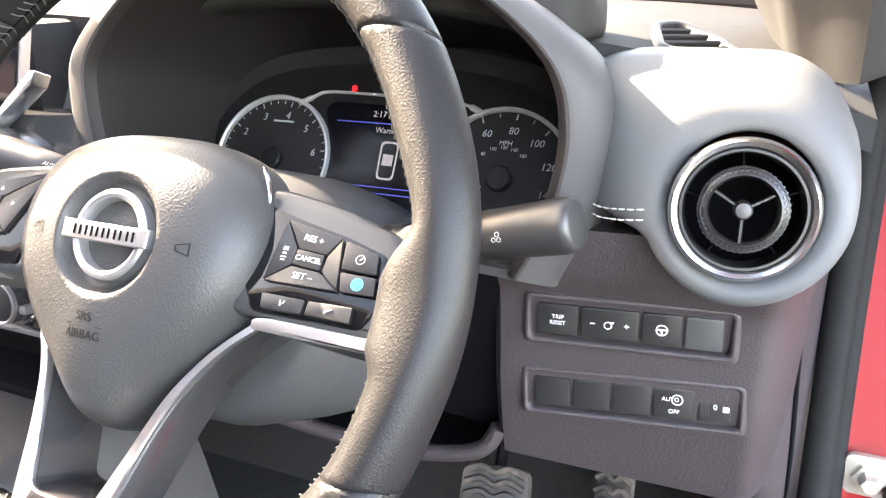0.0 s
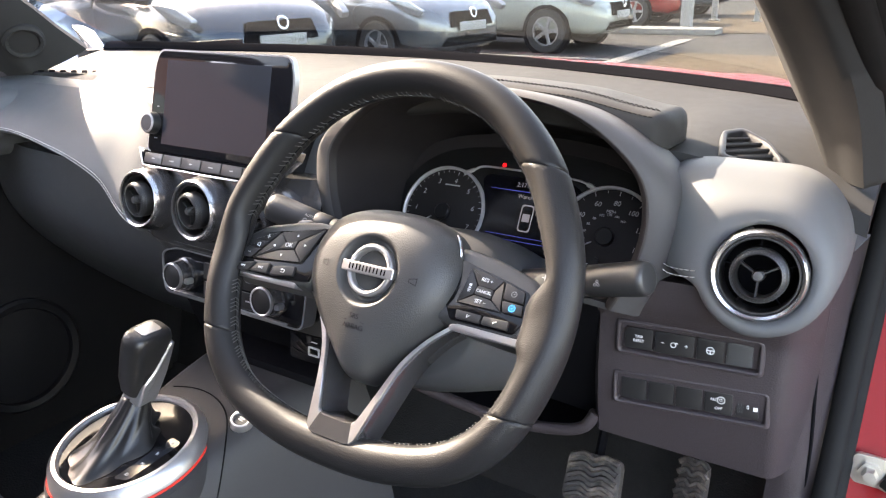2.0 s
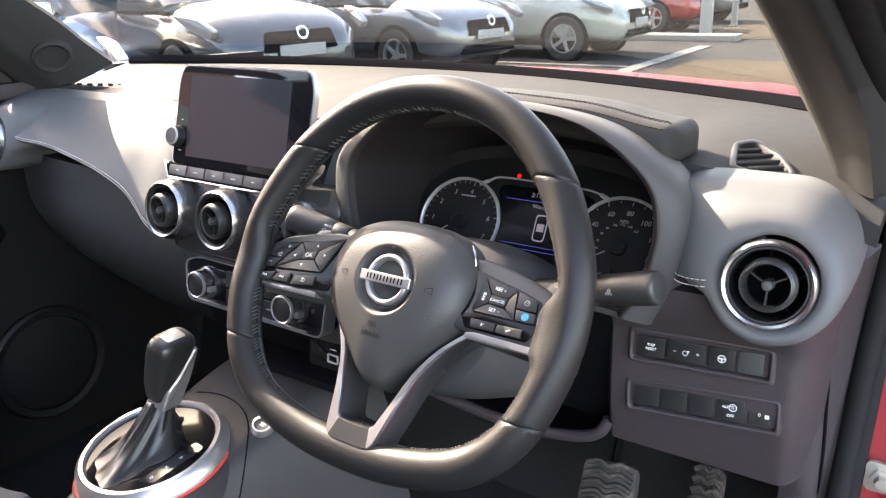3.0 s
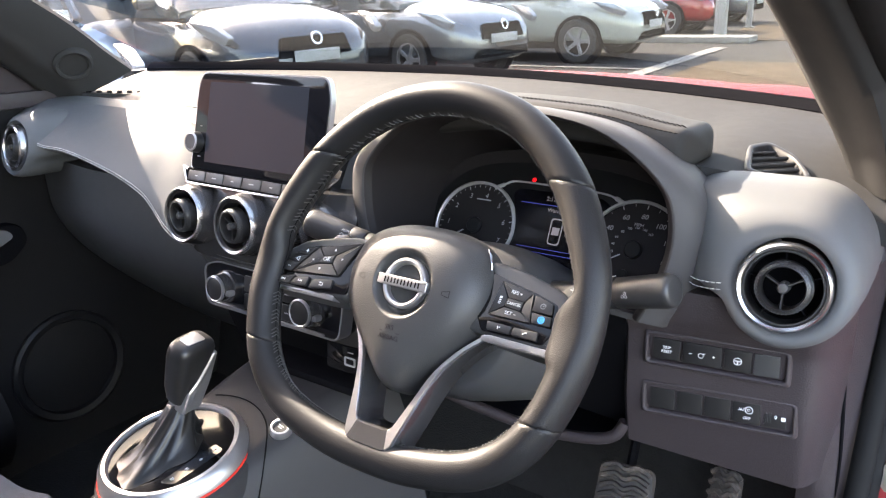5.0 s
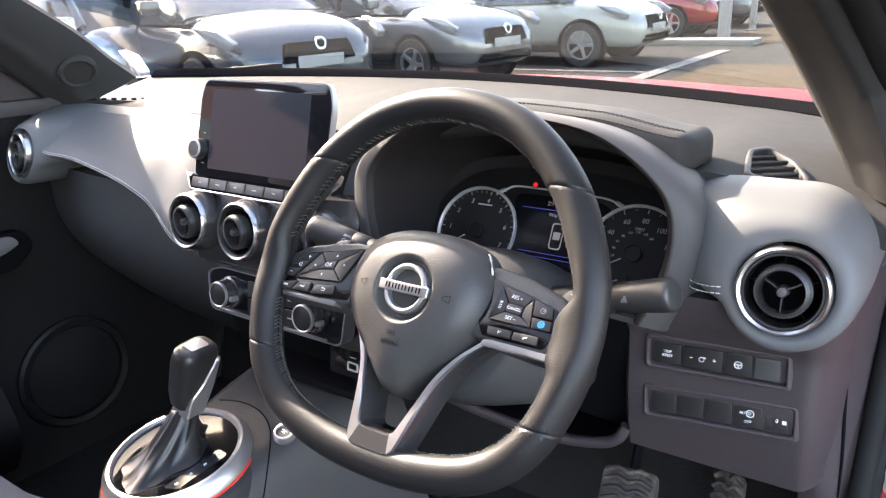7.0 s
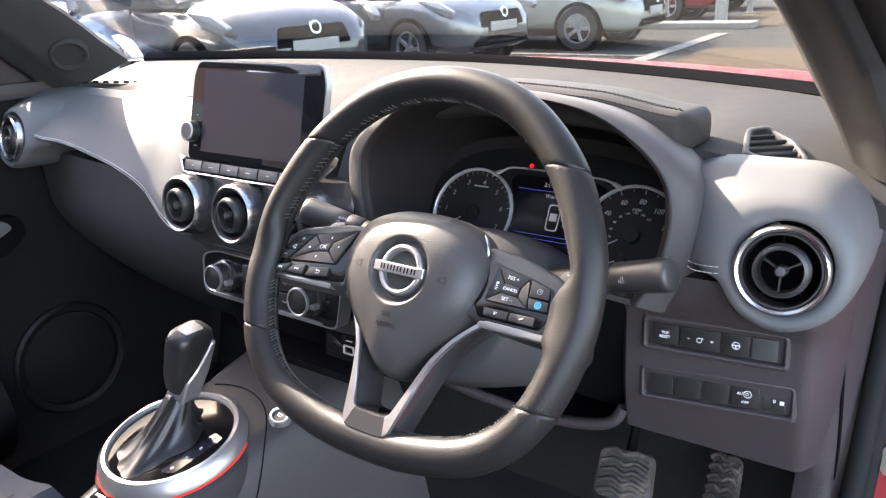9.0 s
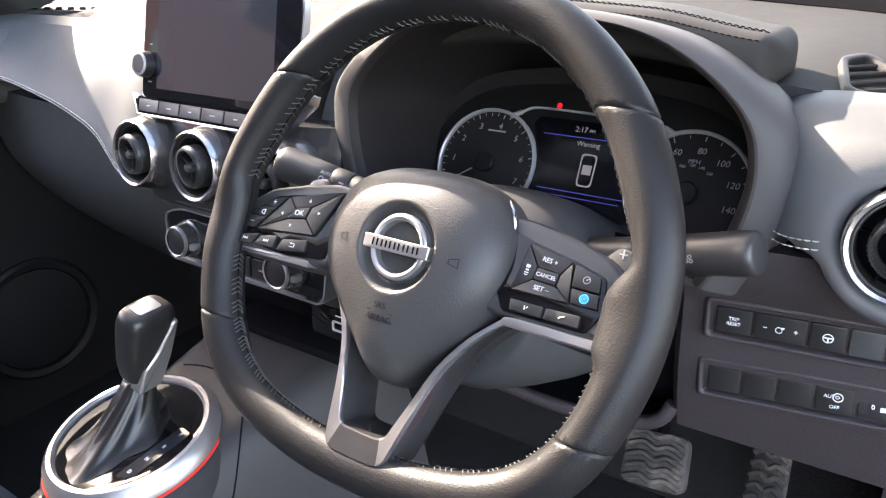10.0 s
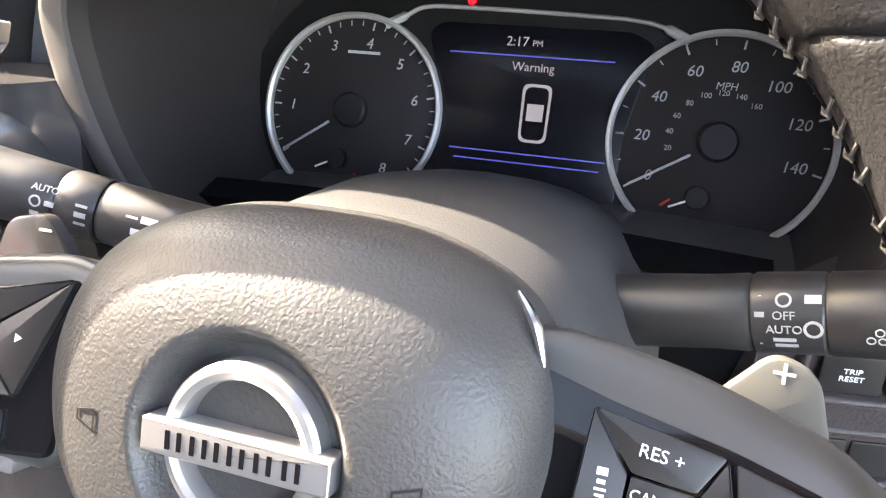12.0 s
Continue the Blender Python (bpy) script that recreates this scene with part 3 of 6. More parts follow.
back = [Vector((HX + (p.x - HX) * 0.02, 0.80, 0.98 + (p.z - 0.98) * 0.02)) for p in hood_outline(-0.022, 0.79, -0.05)]
hood_rings = [back, hood_outline(-0.022, 0.79, -0.05), hood_outline(-0.010, 0.700, -0.022), hood_outline(-0.005, 0.64, -0.008), hood_outline(-0.004, 0.600), hood_outline(-0.002, 0.590), hood_outline(0.001, 0.5855), hood_outline(0.0042, 0.5838)]
part("binnacle_lining", loft(hood_rings[:6], False, False), M_CAVITY, dash, "dark lining of the instrument hood")
part("binnacle_edge", loft(hood_rings[5:], False, False), M_CAVITY, dash, "dark rim of the instrument hood")
shell = [hood_outline(0.0042, 0.5838), hood_outline(0.0065, 0.5830), hood_outline(0.0095, 0.5838), hood_outline(0.017, 0.5875, -0.001), hood_outline(0.024, 0.5935, -0.003), hood_outline(0.0295, 0.602, -0.006), hood_outline(0.033, 0.620, -0.010), hood_outline(0.033, 0.66, -0.018), hood_outline(0.030, 0.70, -0.028), hood_outline(0.024, 0.76, -0.04), hood_outline(0.012, 0.84, -0.06)]
part("binnacle_shell", loft(shell, False, False), M_HOOD, dash, "grey shell of the instrument hood")


part("binnacle_floor", sheet(lambda u, v: (lerp(0.205, 0.520, u), lerp(0.592, 0.690, v), 0.952 + 0.006 * math.sin(math.pi * u) + 0.004 * (1 - v) - 0.006 * v), 16, 8, 0.006, (0, 0, -1)), M_LOWER, dash, "grey floor of the instrument hood")

# stitched cushion over the binnacle
def cushion(u, v):
    u = 0.5 - 0.5 * math.cos(math.pi * u)
    x = lerp(0.195, 0.5325, u)
    end = max(0.0, abs(2 * u - 1) - 0.91) / 0.09
    w = 0.050 * math.sqrt(max(0.0, 1 - end ** 2)) + 0.0006
    h = 0.0235 * math.sqrt(max(0.0, 1 - end ** 2.5)) + 0.0004
    a = 2 * math.pi * v
    yc = 0.692
    zc = table(x, [0.19, 0.31, 0.43, 0.53], [1.107, 1.120, 1.115, 1.1005])
    c, s = math.cos(a), math.sin(a)
    return (x, yc + w * math.copysign(abs(c) ** 0.5, c), zc + h * (1.0 if s > 0 else 0.62) * math.copysign(abs(s) ** 0.42, s) - 0.03 * c * w / 0.046 * 0.12)


bm = sheet(cushion, 60, 40)
bmesh.ops.remove_doubles(bm, verts=bm.verts, dist=1e-5)
part("cushion", bm, M_CUSHION, dash, "stitched padded cushion over the instruments")

for f in (0.290, 0.312):
    part("stitching", dashes([Vector(cushion(0.08 + 0.80 * k / 60, f)) + Vector((0, 0, 0.0002)) for k in range(61)], 0.0034, 0.0014, 0.0005), M_BLACK, dash, "grey stitching on the cushion")
part("stitching", dashes([Vector(cushion(0.08 + 0.80 * k / 60, 0.425)) + Vector((0, -0.0002, 0.0001)) for k in range(61)], 0.0034, 0.0014, 0.0005), M_BLACK, dash, "grey stitching on the cushion")
for dz in (0.0, -0.006):
    part("stitching", dashes(spline([(0.5415, 0.617, 1.004 + dz), (0.5480, 0.6065, 1.003 + dz), (0.5585, 0.5945, 1.003 + dz), (0.5735, 0.5845, 1.006 + dz), (0.5870, 0.5795, 1.009 + dz)], 30), 0.0045, 0.0014, 0.0006, up=(0, -1, 0)), M_THREADL, dash, "pale double stitching on the pod")

# lower panel on the driver's side


def lower_right(u, v):
    z = lerp(lerp(0.948, 0.985, min(1.0, u / 0.22)), lerp(0.796, 0.786, u) + 0.010 * max(0.0, (u - 0.85) / 0.15) ** 2, v)
    x = lerp(0.483, 0.682, u)
    y = table(z, [0.75, 0.80, 0.862, 0.93, 0.957, 0.985], [0.648, 0.634, 0.621, 0.616, 0.603, 0.600]) + 0.08 * (x - 0.516)
    y += 0.055 * max(0.0, (u - 0.86) / 0.14) ** 2 + 0.02 * max(0.0, (0.06 - u) / 0.06) ** 2
    return (x, y, z)


def end_point(u, v):
    """The panel's return towards the door seal."""
    z = lerp(0.995, 0.66, v)
    y0 = lower_right(0.965, (0.985 - z) / 0.235)[1] if z > 0.75 else 0.672 + 0.10 * (0.75 - z)
    y1 = table(z, [0.42, 0.66, 0.78, 0.918, 1.03], [0.54, 0.64, 0.705, 0.775, 0.82])
    return (0.667 + 0.033 * u ** 0.8, lerp(y0, y1, u) - 0.006 * math.sin(math.pi * u), z)


part("lower_panel", sheet(lower_right, 40, 30, 0.02, (0, 1, 0)), M_PLASTIC, dash, "grained charcoal lower panel")
part("end_panel", sheet(end_point, 16, 24, 0.015, (-1, 0.3, 0)), M_PLASTIC, dash, "curved side panel by the door")
part("panel_gap", tube([Vector(end_point(0.30 + 0.22 * math.sin(0.5 * math.pi * k / 20) ** 2, 0.25 + 0.42 * k / 20)) + Vector((0.001, -0.0005, 0)) for k in range(21)], [0.0004 + 0.0013 * math.sin(math.pi * k / 20) ** 0.5 for k in range(21)], 8), M_BLACK, dash, "dark slit in the side panel")
# Black here stands in for the shade under the column.
part("knee_panel", sheet(lambda u, v: (lerp(0.14, 0.492, u), lerp(0.605, 0.66, v) + 0.01 * math.sin(math.pi * u), lerp(0.965, 0.795, v)), 12, 10, 0.02, (0, 1, 0)), M_BLACK, dash, "panel under the column, blackened for the shade there")

knee = spline([(0.20, 0.640, 0.792), (0.264, 0.632, 0.781), (0.345, 0.630, 0.775), (0.408, 0.630, 0.776), (0.455, 0.630, 0.785), (0.478, 0.631, 0.796), (0.488, 0.634, 0.814)], 40)
part("knee_lip", tube(knee, 0.0065, 12, up=(0, 1, 0)), M_PLASTIC, dash, "rounded lower edge of the knee panel", angle=60)
# The underside is coloured black in place of its shade.
part("knee_underside", loft([[p + Vector((0, 0.002, 0.004)) for p in knee], [p + Vector((0, 0.10, -0.012)) for p in knee], [p + Vector((0, 0.24, -0.02)) for p in knee]], False, False), M_BLACK, dash, "underside of the knee panel, its shade put in as black")

# centre stack
part("vent_surround", sheet(lambda u, v: (lerp(-0.135, 0.165, u), lerp(0.578, 0.556, min(1, v * 1.5)) + 0.02 * abs(2 * u - 1) ** 6, lerp(1.03, 0.925, v)), 24, 12, 0.03, (0, 1, 0)), M_GUNMETAL, dash, "glossy gunmetal panel round the centre vents")
part("centre_panel", sheet(lambda u, v: (lerp(-0.235 + 0.10 * v, 0.19, u), lerp(0.556, 0.588, v ** 1.5) + 0.075 * max(0.0, 0.5 - u) ** 2.2 * 4 + 0.03 * max(0.0, 2 * u - 1) ** 6, lerp(0.936, 0.828 + 0.02 * (1 - u), v)), 28, 14, 0.02, (0, 1, 0)), M_LOWER, dash, "dark grey lower centre panel")
# Black sheet in place of the shaded hollow below the centre panel.
part("recess", sheet(lambda u, v: (lerp(-0.13, 0.19, u), 0.607 + 0.03 * v, lerp(0.845, 0.755, v)), 6, 4, 0.02, (0, 1, 0)), M_BLACK, dash, "black sheet for the shaded recess over the tray")
part("display_base", box(0.20, 0.06, 0.14, (0.0, 0.645, 1.025), 0.01), M_DASHTOP, dash)
part("infill_panel", sheet(lambda u, v: (lerp(0.105, 0.172, u), lerp(0.70, 0.590, v ** 0.6) + 0.012 * u, lerp(1.092, 0.93, v ** 1.2)), 8, 24, 0.01, (0, 1, -0.3)), M_SOFT, dash, "grey panel between the display and the instrument hood")

# ---------------------------------------------------------------- steering wheel
WHEEL = pose(0.357, 0.433, 1.0, 62, 0, 0)
wheel = thing("steering_wheel", WHEEL, "black leather flat-bottomed steering wheel with silver trim", "steering wheel")
RIM = [(0, 0.181), (0.07, 0.166), (0.125, 0.122), (0.158, 0.063), (0.168, 0.01), (0.162, -0.04), (0.143, -0.087), (0.108, -0.119), (0.055, -0.135), (0, -0.139)]
RIM = RIM + [(-x, y) for x, y in RIM[-2:0:-1]]
rim_path = spline([(x, y, 0) for x, y in RIM], 240, True)


def rim_section(i, k, seg):
    """A point of the rim's skin: round, but waisted above each spoke and swelling into a thumb rest where the spoke joins."""
    p, q = rim_path[i % 240], rim_path[(i + 1) % 240]
    t = (q - rim_path[(i - 1) % 240]).normalized()
    out = Vector((t.y, -t.x, 0))
    if out.dot(p) < 0:
        out = -out
    a = 2 * math.pi * k / seg
    c, h = math.cos(a), math.sin(a)
    r = 0.0157
    side = 1.0
    sunk = 0.0
    if abs(p.x) > 0.1:
        sunk = 0.10 * math.exp(-((p.y - 0.005) / 0.022) ** 2) * (1 if p.x > 0 else 2.2)
        if c < 0:
            side = table(p.y, [-0.065, -0.034, -0.022, 0.010, 0.020, 0.036, 0.058, 0.085], [1.0, 1.10, 1.55, 1.62, 1.40, 0.74, 0.88, 1.0] if p.x > 0 else [1.0, 1.0, 1.05, 1.10, 1.05, 0.80, 0.90, 1.0])
    lift = table(p.y, [-0.125, -0.085], [0.86, 1.10]) - sunk - (0.16 * max(0.0, side - 1.0) * -c if c < 0 else 0.0)
    return p + out * r * c * side + Vector((0, 0, r * h * lift))


def rim_piece(low, high):
    """A leather panel of the rim between two level seams, tucked in at both ends."""
    seg = 30
    bm = loft([[rim_section(i, k, seg) for k in range(seg)] for i in range(240)] + [[rim_section(0, k, seg) for k in range(seg)]], True, False)
    bmesh.ops.remove_doubles(bm, verts=bm.verts, dist=1e-6)
    for y0, way in ((low, -1), (high, 1)):
        if y0 is None:
            continue
        for d in (0.0, 0.0016):
            bmesh.ops.bisect_plane(bm, geom=bm.verts[:] + bm.edges[:] + bm.faces[:], plane_co=(0, y0 - way * d, 0), plane_no=(0, way, 0), clear_outer=d == 0.0)
        for v in bm.verts:
            if abs(v.co.y - y0) < 1e-5:
                c = min(rim_path, key=lambda p: (p - v.co).length)
                v.co += (c - v.co).normalized() * 0.0013
    return bm


SEAM_TOP, SEAM_LOW = 0.1150, -0.0725
part("rim_top", rim_piece(SEAM_TOP, None), M_LEATHER2, wheel, "smooth black leather rim top", angle=60)
part("rim_bottom", rim_piece(None, SEAM_LOW), M_LEATHER, wheel, "grained leather flat rim bottom", angle=60)
for s in (-1, 1):
    bm = rim_piece(SEAM_LOW, SEAM_TOP)
    bmesh.ops.delete(bm, geom=[v for v in bm.verts if v.co.x * s < 0], context="VERTS")
    part("rim_grip", bm, M_LEATHER, wheel, "grained leather grip with a thumb rest", angle=60)
# cross stitching along the inner side of the rim
marks = []
for k in range(190):
    i0 = int(k * 240 / 190)
    if abs(rim_path[i0].x) > 0.1 and -0.030 < rim_path[i0].y < 0.036:
        continue
    if abs(rim_path[i0].x) < 0.03 and rim_path[i0].y < 0:
        continue
    t = (rim_path[(i0 + 1) % 240] - rim_path[i0]).normalized()
    foot = rim_section(i0, 15, 30) + t * 0.0012
    inward = (foot - rim_path[i0]).normalized()
    for kk in (13.5, 16.5):
        a = rim_section(i0, kk, 30) - t * 0.0018
        marks.append(tube([a, (a + foot) / 2 + inward * 0.0011, foot + inward * 0.0003], 0.00042, 5, caps=False))
tagged(part("stitching", join(*marks), M_THREAD, wheel, "grey cross stitching inside the rim"), kind="stuff")
part("seam", tube([rim_section(i, 15, 30) + (rim_section(i, 15, 30) - rim_path[i]).normalized() * 0.0001 for i in range(240)], 0.0005, 5, closed=True), M_BLACK, wheel, "dark seam under the stitches")

# airbag cover with a dish round the emblem
AIR = [(0, 0.068), (0.034, 0.0650), (0.0625, 0.0515), (0.0770, 0.024), (0.0755, -0.008), (0.059, -0.036), (0.034, -0.062), (0.014, -0.082), (0.0, -0.086)]
AIR = AIR + [(-x, y) for x, y in AIR[-2:0:-1]]
air_out = spline([(x, y, 0) for x, y in AIR], 96, True)


def air_height(x, y, r):
    h = -0.036 + 0.036 * max(0.0, 1 - r ** 8) ** 0.5 + 0.014 * (1 - r ** 2.2)
    d = math.hypot(x - 0.0015, y - 0.0095)
    k = min(1, max(0, (d - 0.0242) / 0.0068))
    return h - 0.0086 * (1 - k * k * (3 - 2 * k))


def air_fn(u, v):
    o = air_out[int(round(u * 96)) % 96]
    x, y = o.x * v, 0.004 + (o.y - 0.004) * v
    return (x, y, air_height(x, y, v))


part("airbag_cover", sheet(air_fn, 96, 60), M_AIRBAG, wheel, "grained airbag cover", angle=80)
part("hub", lathe([(0.0, -0.03), (0.062, -0.034), (0.064, -0.06), (0.05, -0.09), (0, -0.09)], 40), M_BLACK, wheel)
def draped(bm, lift):
    """Lay flat marks on the domed cover."""
    for v in bm.verts:
        a = math.atan2(v.co.y - 0.004, v.co.x)
        o = min(air_out, key=lambda q: abs(math.remainder(math.atan2(q.y - 0.004, q.x) - a, 2 * math.pi)))
        r = math.hypot(v.co.x, v.co.y - 0.004) / math.hypot(o.x, o.y - 0.004)
        v.co.z = air_height(v.co.x, v.co.y, r) + lift + v.co.z
    return bm


# Relief of the cover's own material; its shade is painted in dark.
part("lettering", draped(join(words("SRS", 0.0060, shift(0.001, -0.0300, 0), 0.0001), words("AIRBAG", 0.0060, shift(0.001, -0.0385, 0), 0.0001), box(0.021, 0.0004, 0.0002, (0.001, -0.0340, 0))), 0.0003), M_DARK, wheel, "embossed airbag lettering, its relief shade put in as dark colour")
# The horn relief gets the same dark colour for its shade.
for hx in (-0.044, 0.046):
    horn = moved(frame_prism([(hx - 0.0035, -0.0015), (hx + 0.0035, -0.0032), (hx + 0.0035, 0.0032), (hx - 0.0035, 0.0015)], [(hx - 0.0029, -0.0010), (hx + 0.0029, -0.0024), (hx + 0.0029, 0.0024), (hx - 0.0029, 0.0010)], 0.0, 0.0002), shift(0, 0.0085, 0))
    part("horn_symbol", draped(horn, 0.0003), M_DARK, wheel, "embossed horn symbol, its relief shade put in as dark colour")

EX, EY = 0.0022, 0.0098
emblem = part("emblem", lathe([(0.0172, 0.0045), (0.0172, 0.0088), (0.0178, 0.0104), (0.0196, 0.0113), (0.0212, 0.0110), (0.0222, 0.0096), (0.0222, 0.0040)], 72, shift(EX, EY, 0)), M_DIALMETAL, wheel, "round satin chrome emblem")
part("emblem_bar", prism(rounded([(EX - 0.0262, EY - 0.0045), (EX + 0.0262, EY - 0.0045), (EX + 0.0262, EY + 0.0045), (EX - 0.0262, EY + 0.0045)], 0.0008), 0.005, 0.0135, 0.0010, 3), M_DIALMETAL, emblem)
for k in range(6):
    w = 0.0010 if k == 1 else 0.0046
    for dx in ((0.0,) if k == 1 else (-w / 2 + 0.0006, w / 2 - 0.0006)):
        part("emblem_mark", prism([(EX + x + dx + (-0.0205, -0.0150, -0.0098, -0.0027, 0.0046, 0.0122)[k] + 0.0042, EY + y) for x, y in ((-0.0006, -0.0024), (0.0006, -0.0024), (0.0006, 0.0024), (-0.0006, 0.0024))], 0.0134, 0.0138), M_BLACK, emblem, "dark upright mark")


def lb(x, v):
    return (x * 1.0427 - 0.0023, v * 1.0427 - 0.0039)


def rb(x, v):
    return (x * 1.0133 - 0.005, v * 1.0133)


def shrink(pts, d):
    c = sum((Vector(p) for p in pts), Vector((0, 0))) / len(pts)
    return [tuple(Vector(p) + (c - Vector(p)).normalized() * d) for p in pts]


def button(name, pts, parent, z=-0.0125, high=0.0022, gap=0.0005, mat=None, r=0.0008):
    return part(name, prism(rounded(shrink(pts, gap), r, 2), z, z + high, 0.0005), mat or M_BUTTON, parent)


# spokes
left_spoke = [lb(*p) for p in [(-0.0480, 0.038), (-0.0590, 0.0460), (-0.075, 0.0485), (-0.10, 0.0445), (-0.135, 0.035), (-0.157, 0.018), (-0.162, -0.004), (-0.160, -0.016), (-0.10, -0.0145), (-0.062, -0.013)]]
spk = part("spoke", prism(rounded(left_spoke, 0.006), -0.046, -0.0135, 0.0075, 5), M_SATIN, wheel, "satin dark spoke with control buttons")
bz = [lb(*p) for p in [(-0.058, 0.0415), (-0.112, 0.0315), (-0.128, 0.0275), (-0.150, 0.006), (-0.157, -0.012), (-0.095, -0.013), (-0.062, -0.009)]]
part("bezel", prism(rounded(bz, 0.003), -0.02, -0.0128, 0.001), M_GLOSS, spk, "gloss black button surround")
TL, TR, BR, BL = (lb(*p) for p in [(-0.111, 0.0294), (-0.0643, 0.041), (-0.0761, 0.0053), (-0.1307, -0.0001)])
O1, O2, O3, O4 = (lb(*p) for p in [(-0.1017, 0.0209), (-0.0881, 0.0244), (-0.0889, 0.0156), (-0.1057, 0.0126)])
for q in ((TL, TR, O2, O1), (TR, BR, O3, O2), (BR, BL, O4, O3), (BL, TL, O1, O4)):
    button("button", q, spk)
button("button", (O1, O2, O3, O4), spk, high=0.003)
V0, V1, V2, V3 = (lb(*p) for p in [(-0.1264, 0.0262), (-0.1125, 0.0292), (-0.1322, 0.0), (-0.149, 0.0)])
va, vb = Vector(V0).lerp(Vector(V3), 0.36), Vector(V1).lerp(Vector(V2), 0.36)
vc, vd = Vector(V0).lerp(Vector(V3), 0.66), Vector(V1).lerp(Vector(V2), 0.66)
bow = Vector((-0.0022, 0.0012))
button("button", (V0, V1, tuple(vb), tuple(va + bow)), spk)
button("button", (tuple(va + bow), tuple(vb), tuple(vd), tuple(vc + bow)), spk)
button("button", (tuple(vc + bow), tuple(vd), V2, V3), spk)
for q in (((-0.143, -0.0067), (-0.124, -0.0025), (-0.1286, -0.0122), (-0.1481, -0.0135)), ((-0.1231, -0.0042), (-0.1073, -0.001), (-0.1073, -0.011), (-0.1278, -0.0119)),
          ((-0.102, -0.0027), (-0.0792, 0.0012), (-0.0778, -0.0077), (-0.104, -0.0116))):
    button("button", [lb(*p) for p in q], spk)


def mid(*pts):
    c = sum((Vector(p) for p in pts), Vector((0, 0))) / len(pts)
    return c


def arrow(c, a, s=0.0016, z=-0.0101):
    pts = [(c.x + s * math.cos(a + k), c.y + s * math.sin(a + k)) for k in (0, 2.2, -2.2)]
    return prism(pts, z - 0.0002, z)


def bar(x, y, w, h, z=-0.0101, a=0.0):
    return box(w, h, 0.0002, (0, 0, 0), m=shift(x, y, z) @ Matrix.Rotation(a, 4, "Z"))


def icon(name, bms, parent, mat=None):
    return part(name, join(*bms), mat or M_WHITE, parent, smooth=False)


ok = mid(O1, O2, O3, O4)
icon("print", [words("OK", 0.0060, shift(ok.x, ok.y, -0.0094) @ Matrix.Rotation(0.12, 4, "Z"))], spk)
for q, a in (((TL, TR, O2, O1), 1.6), ((TR, BR, O3, O2), 0.1), ((BR, BL, O4, O3), -1.5), ((BL, TL, O1, O4), 3.2)):
    icon("print", [arrow(mid(*q), a)], spk)
pv = mid(V0, V1, va, vb)
icon("print", [bar(pv.x, pv.y, 0.0036, 0.0006), bar(pv.x, pv.y, 0.0006, 0.0036)], spk)
pv = mid(V2, V3, vc, vd)
icon("print", [bar(pv.x, pv.y, 0.0036, 0.0006)], spk)
pv = mid(va, vb, vc, vd)
icon("print", [frame_prism([(pv.x - 0.0018, pv.y - 0.0012), (pv.x + 0.0018, pv.y - 0.0024), (pv.x + 0.0018, pv.y + 0.0024), (pv.x - 0.0018, pv.y + 0.0012)],
                           [(pv.x - 0.0013, pv.y - 0.0008), (pv.x + 0.0013, pv.y - 0.0017), (pv.x + 0.0013, pv.y + 0.0017), (pv.x - 0.0013, pv.y + 0.0008)], -0.0103, -0.0101)], spk)
for x, v, d in ((-0.1358, -0.0088, -1), (-0.1166, -0.0070, 1)):
    c = Vector(lb(x, v))
    a = 0.0 if d > 0 else math.pi
    icon("print", [arrow(c + Vector((-0.0012, 0)), a, 0.0014), arrow(c + Vector((0.0010, 0)), a, 0.0014), bar(c.x + d * 0.0028, c.y, 0.0005, 0.0026)], spk)
c = Vector(lb(-0.091, -0.0055))
icon("print", [bar(c.x + 0.0006, c.y + 0.0014, 0.0034, 0.0005), bar(c.x + 0.0002, c.y - 0.0012, 0.0044, 0.0005), bar(c.x + 0.0024, c.y + 0.0001, 0.0005, 0.0030), arrow(c + Vector((-0.0014, 0.0014)), math.pi, 0.0012)], spk)

right_spoke = [rb(*p) for p in [(0.0500, 0.038), (0.0620, 0.0470), (0.075, 0.0495), (0.106, 0.0445), (0.140, 0.034), (0.158, 0.02), (0.166, 0.0), (0.163, -0.021), (0.12, -0.0185), (0.064, -0.014)]]
spr = part("spoke", prism(rounded(right_spoke, 0.006), -0.046, -0.0135, 0.0075, 5), M_SATIN, wheel, "satin grey spoke with cruise buttons")
bz = [rb(*p) for p in [(0.070, 0.039), (0.090, 0.0335), (0.119, 0.0275), (0.1395, 0.0215), (0.1435, 0.0), (0.1375, -0.0135), (0.082, -0.0135), (0.068, 0.006)]]
part("bezel", prism(rounded(bz, 0.003), -0.02, -0.0128, 0.001), M_GLOSS, spr, "gloss black button surround")
TL, TR, BR, BL = (rb(*p) for p in [(0.0860, 0.0317), (0.1174, 0.0259), (0.1226, 0.0009), (0.0835, 0.0007)])
O1, O2, O3, O4 = (rb(*p) for p in [(0.0965, 0.0178), (0.1118, 0.0165), (0.1114, 0.0086), (0.0958, 0.0098)])
for q in ((TL, TR, O2, O1), (TR, BR, O3, O2), (BR, BL, O4, O3), (BL, TL, O1, O4)):
    button("button", q, spr)
button("button", (O1, O2, O3, O4), spr, high=0.003)
U1 = [rb(*p) for p in [(0.1185, 0.0255), (0.137, 0.0205), (0.1388, 0.0108), (0.1205, 0.0112)]]
U2 = [rb(*p) for p in [(0.1205, 0.0104), (0.139, 0.0100), (0.1406, 0.0013), (0.1231, 0.0010)]]
button("button", U1, spr)
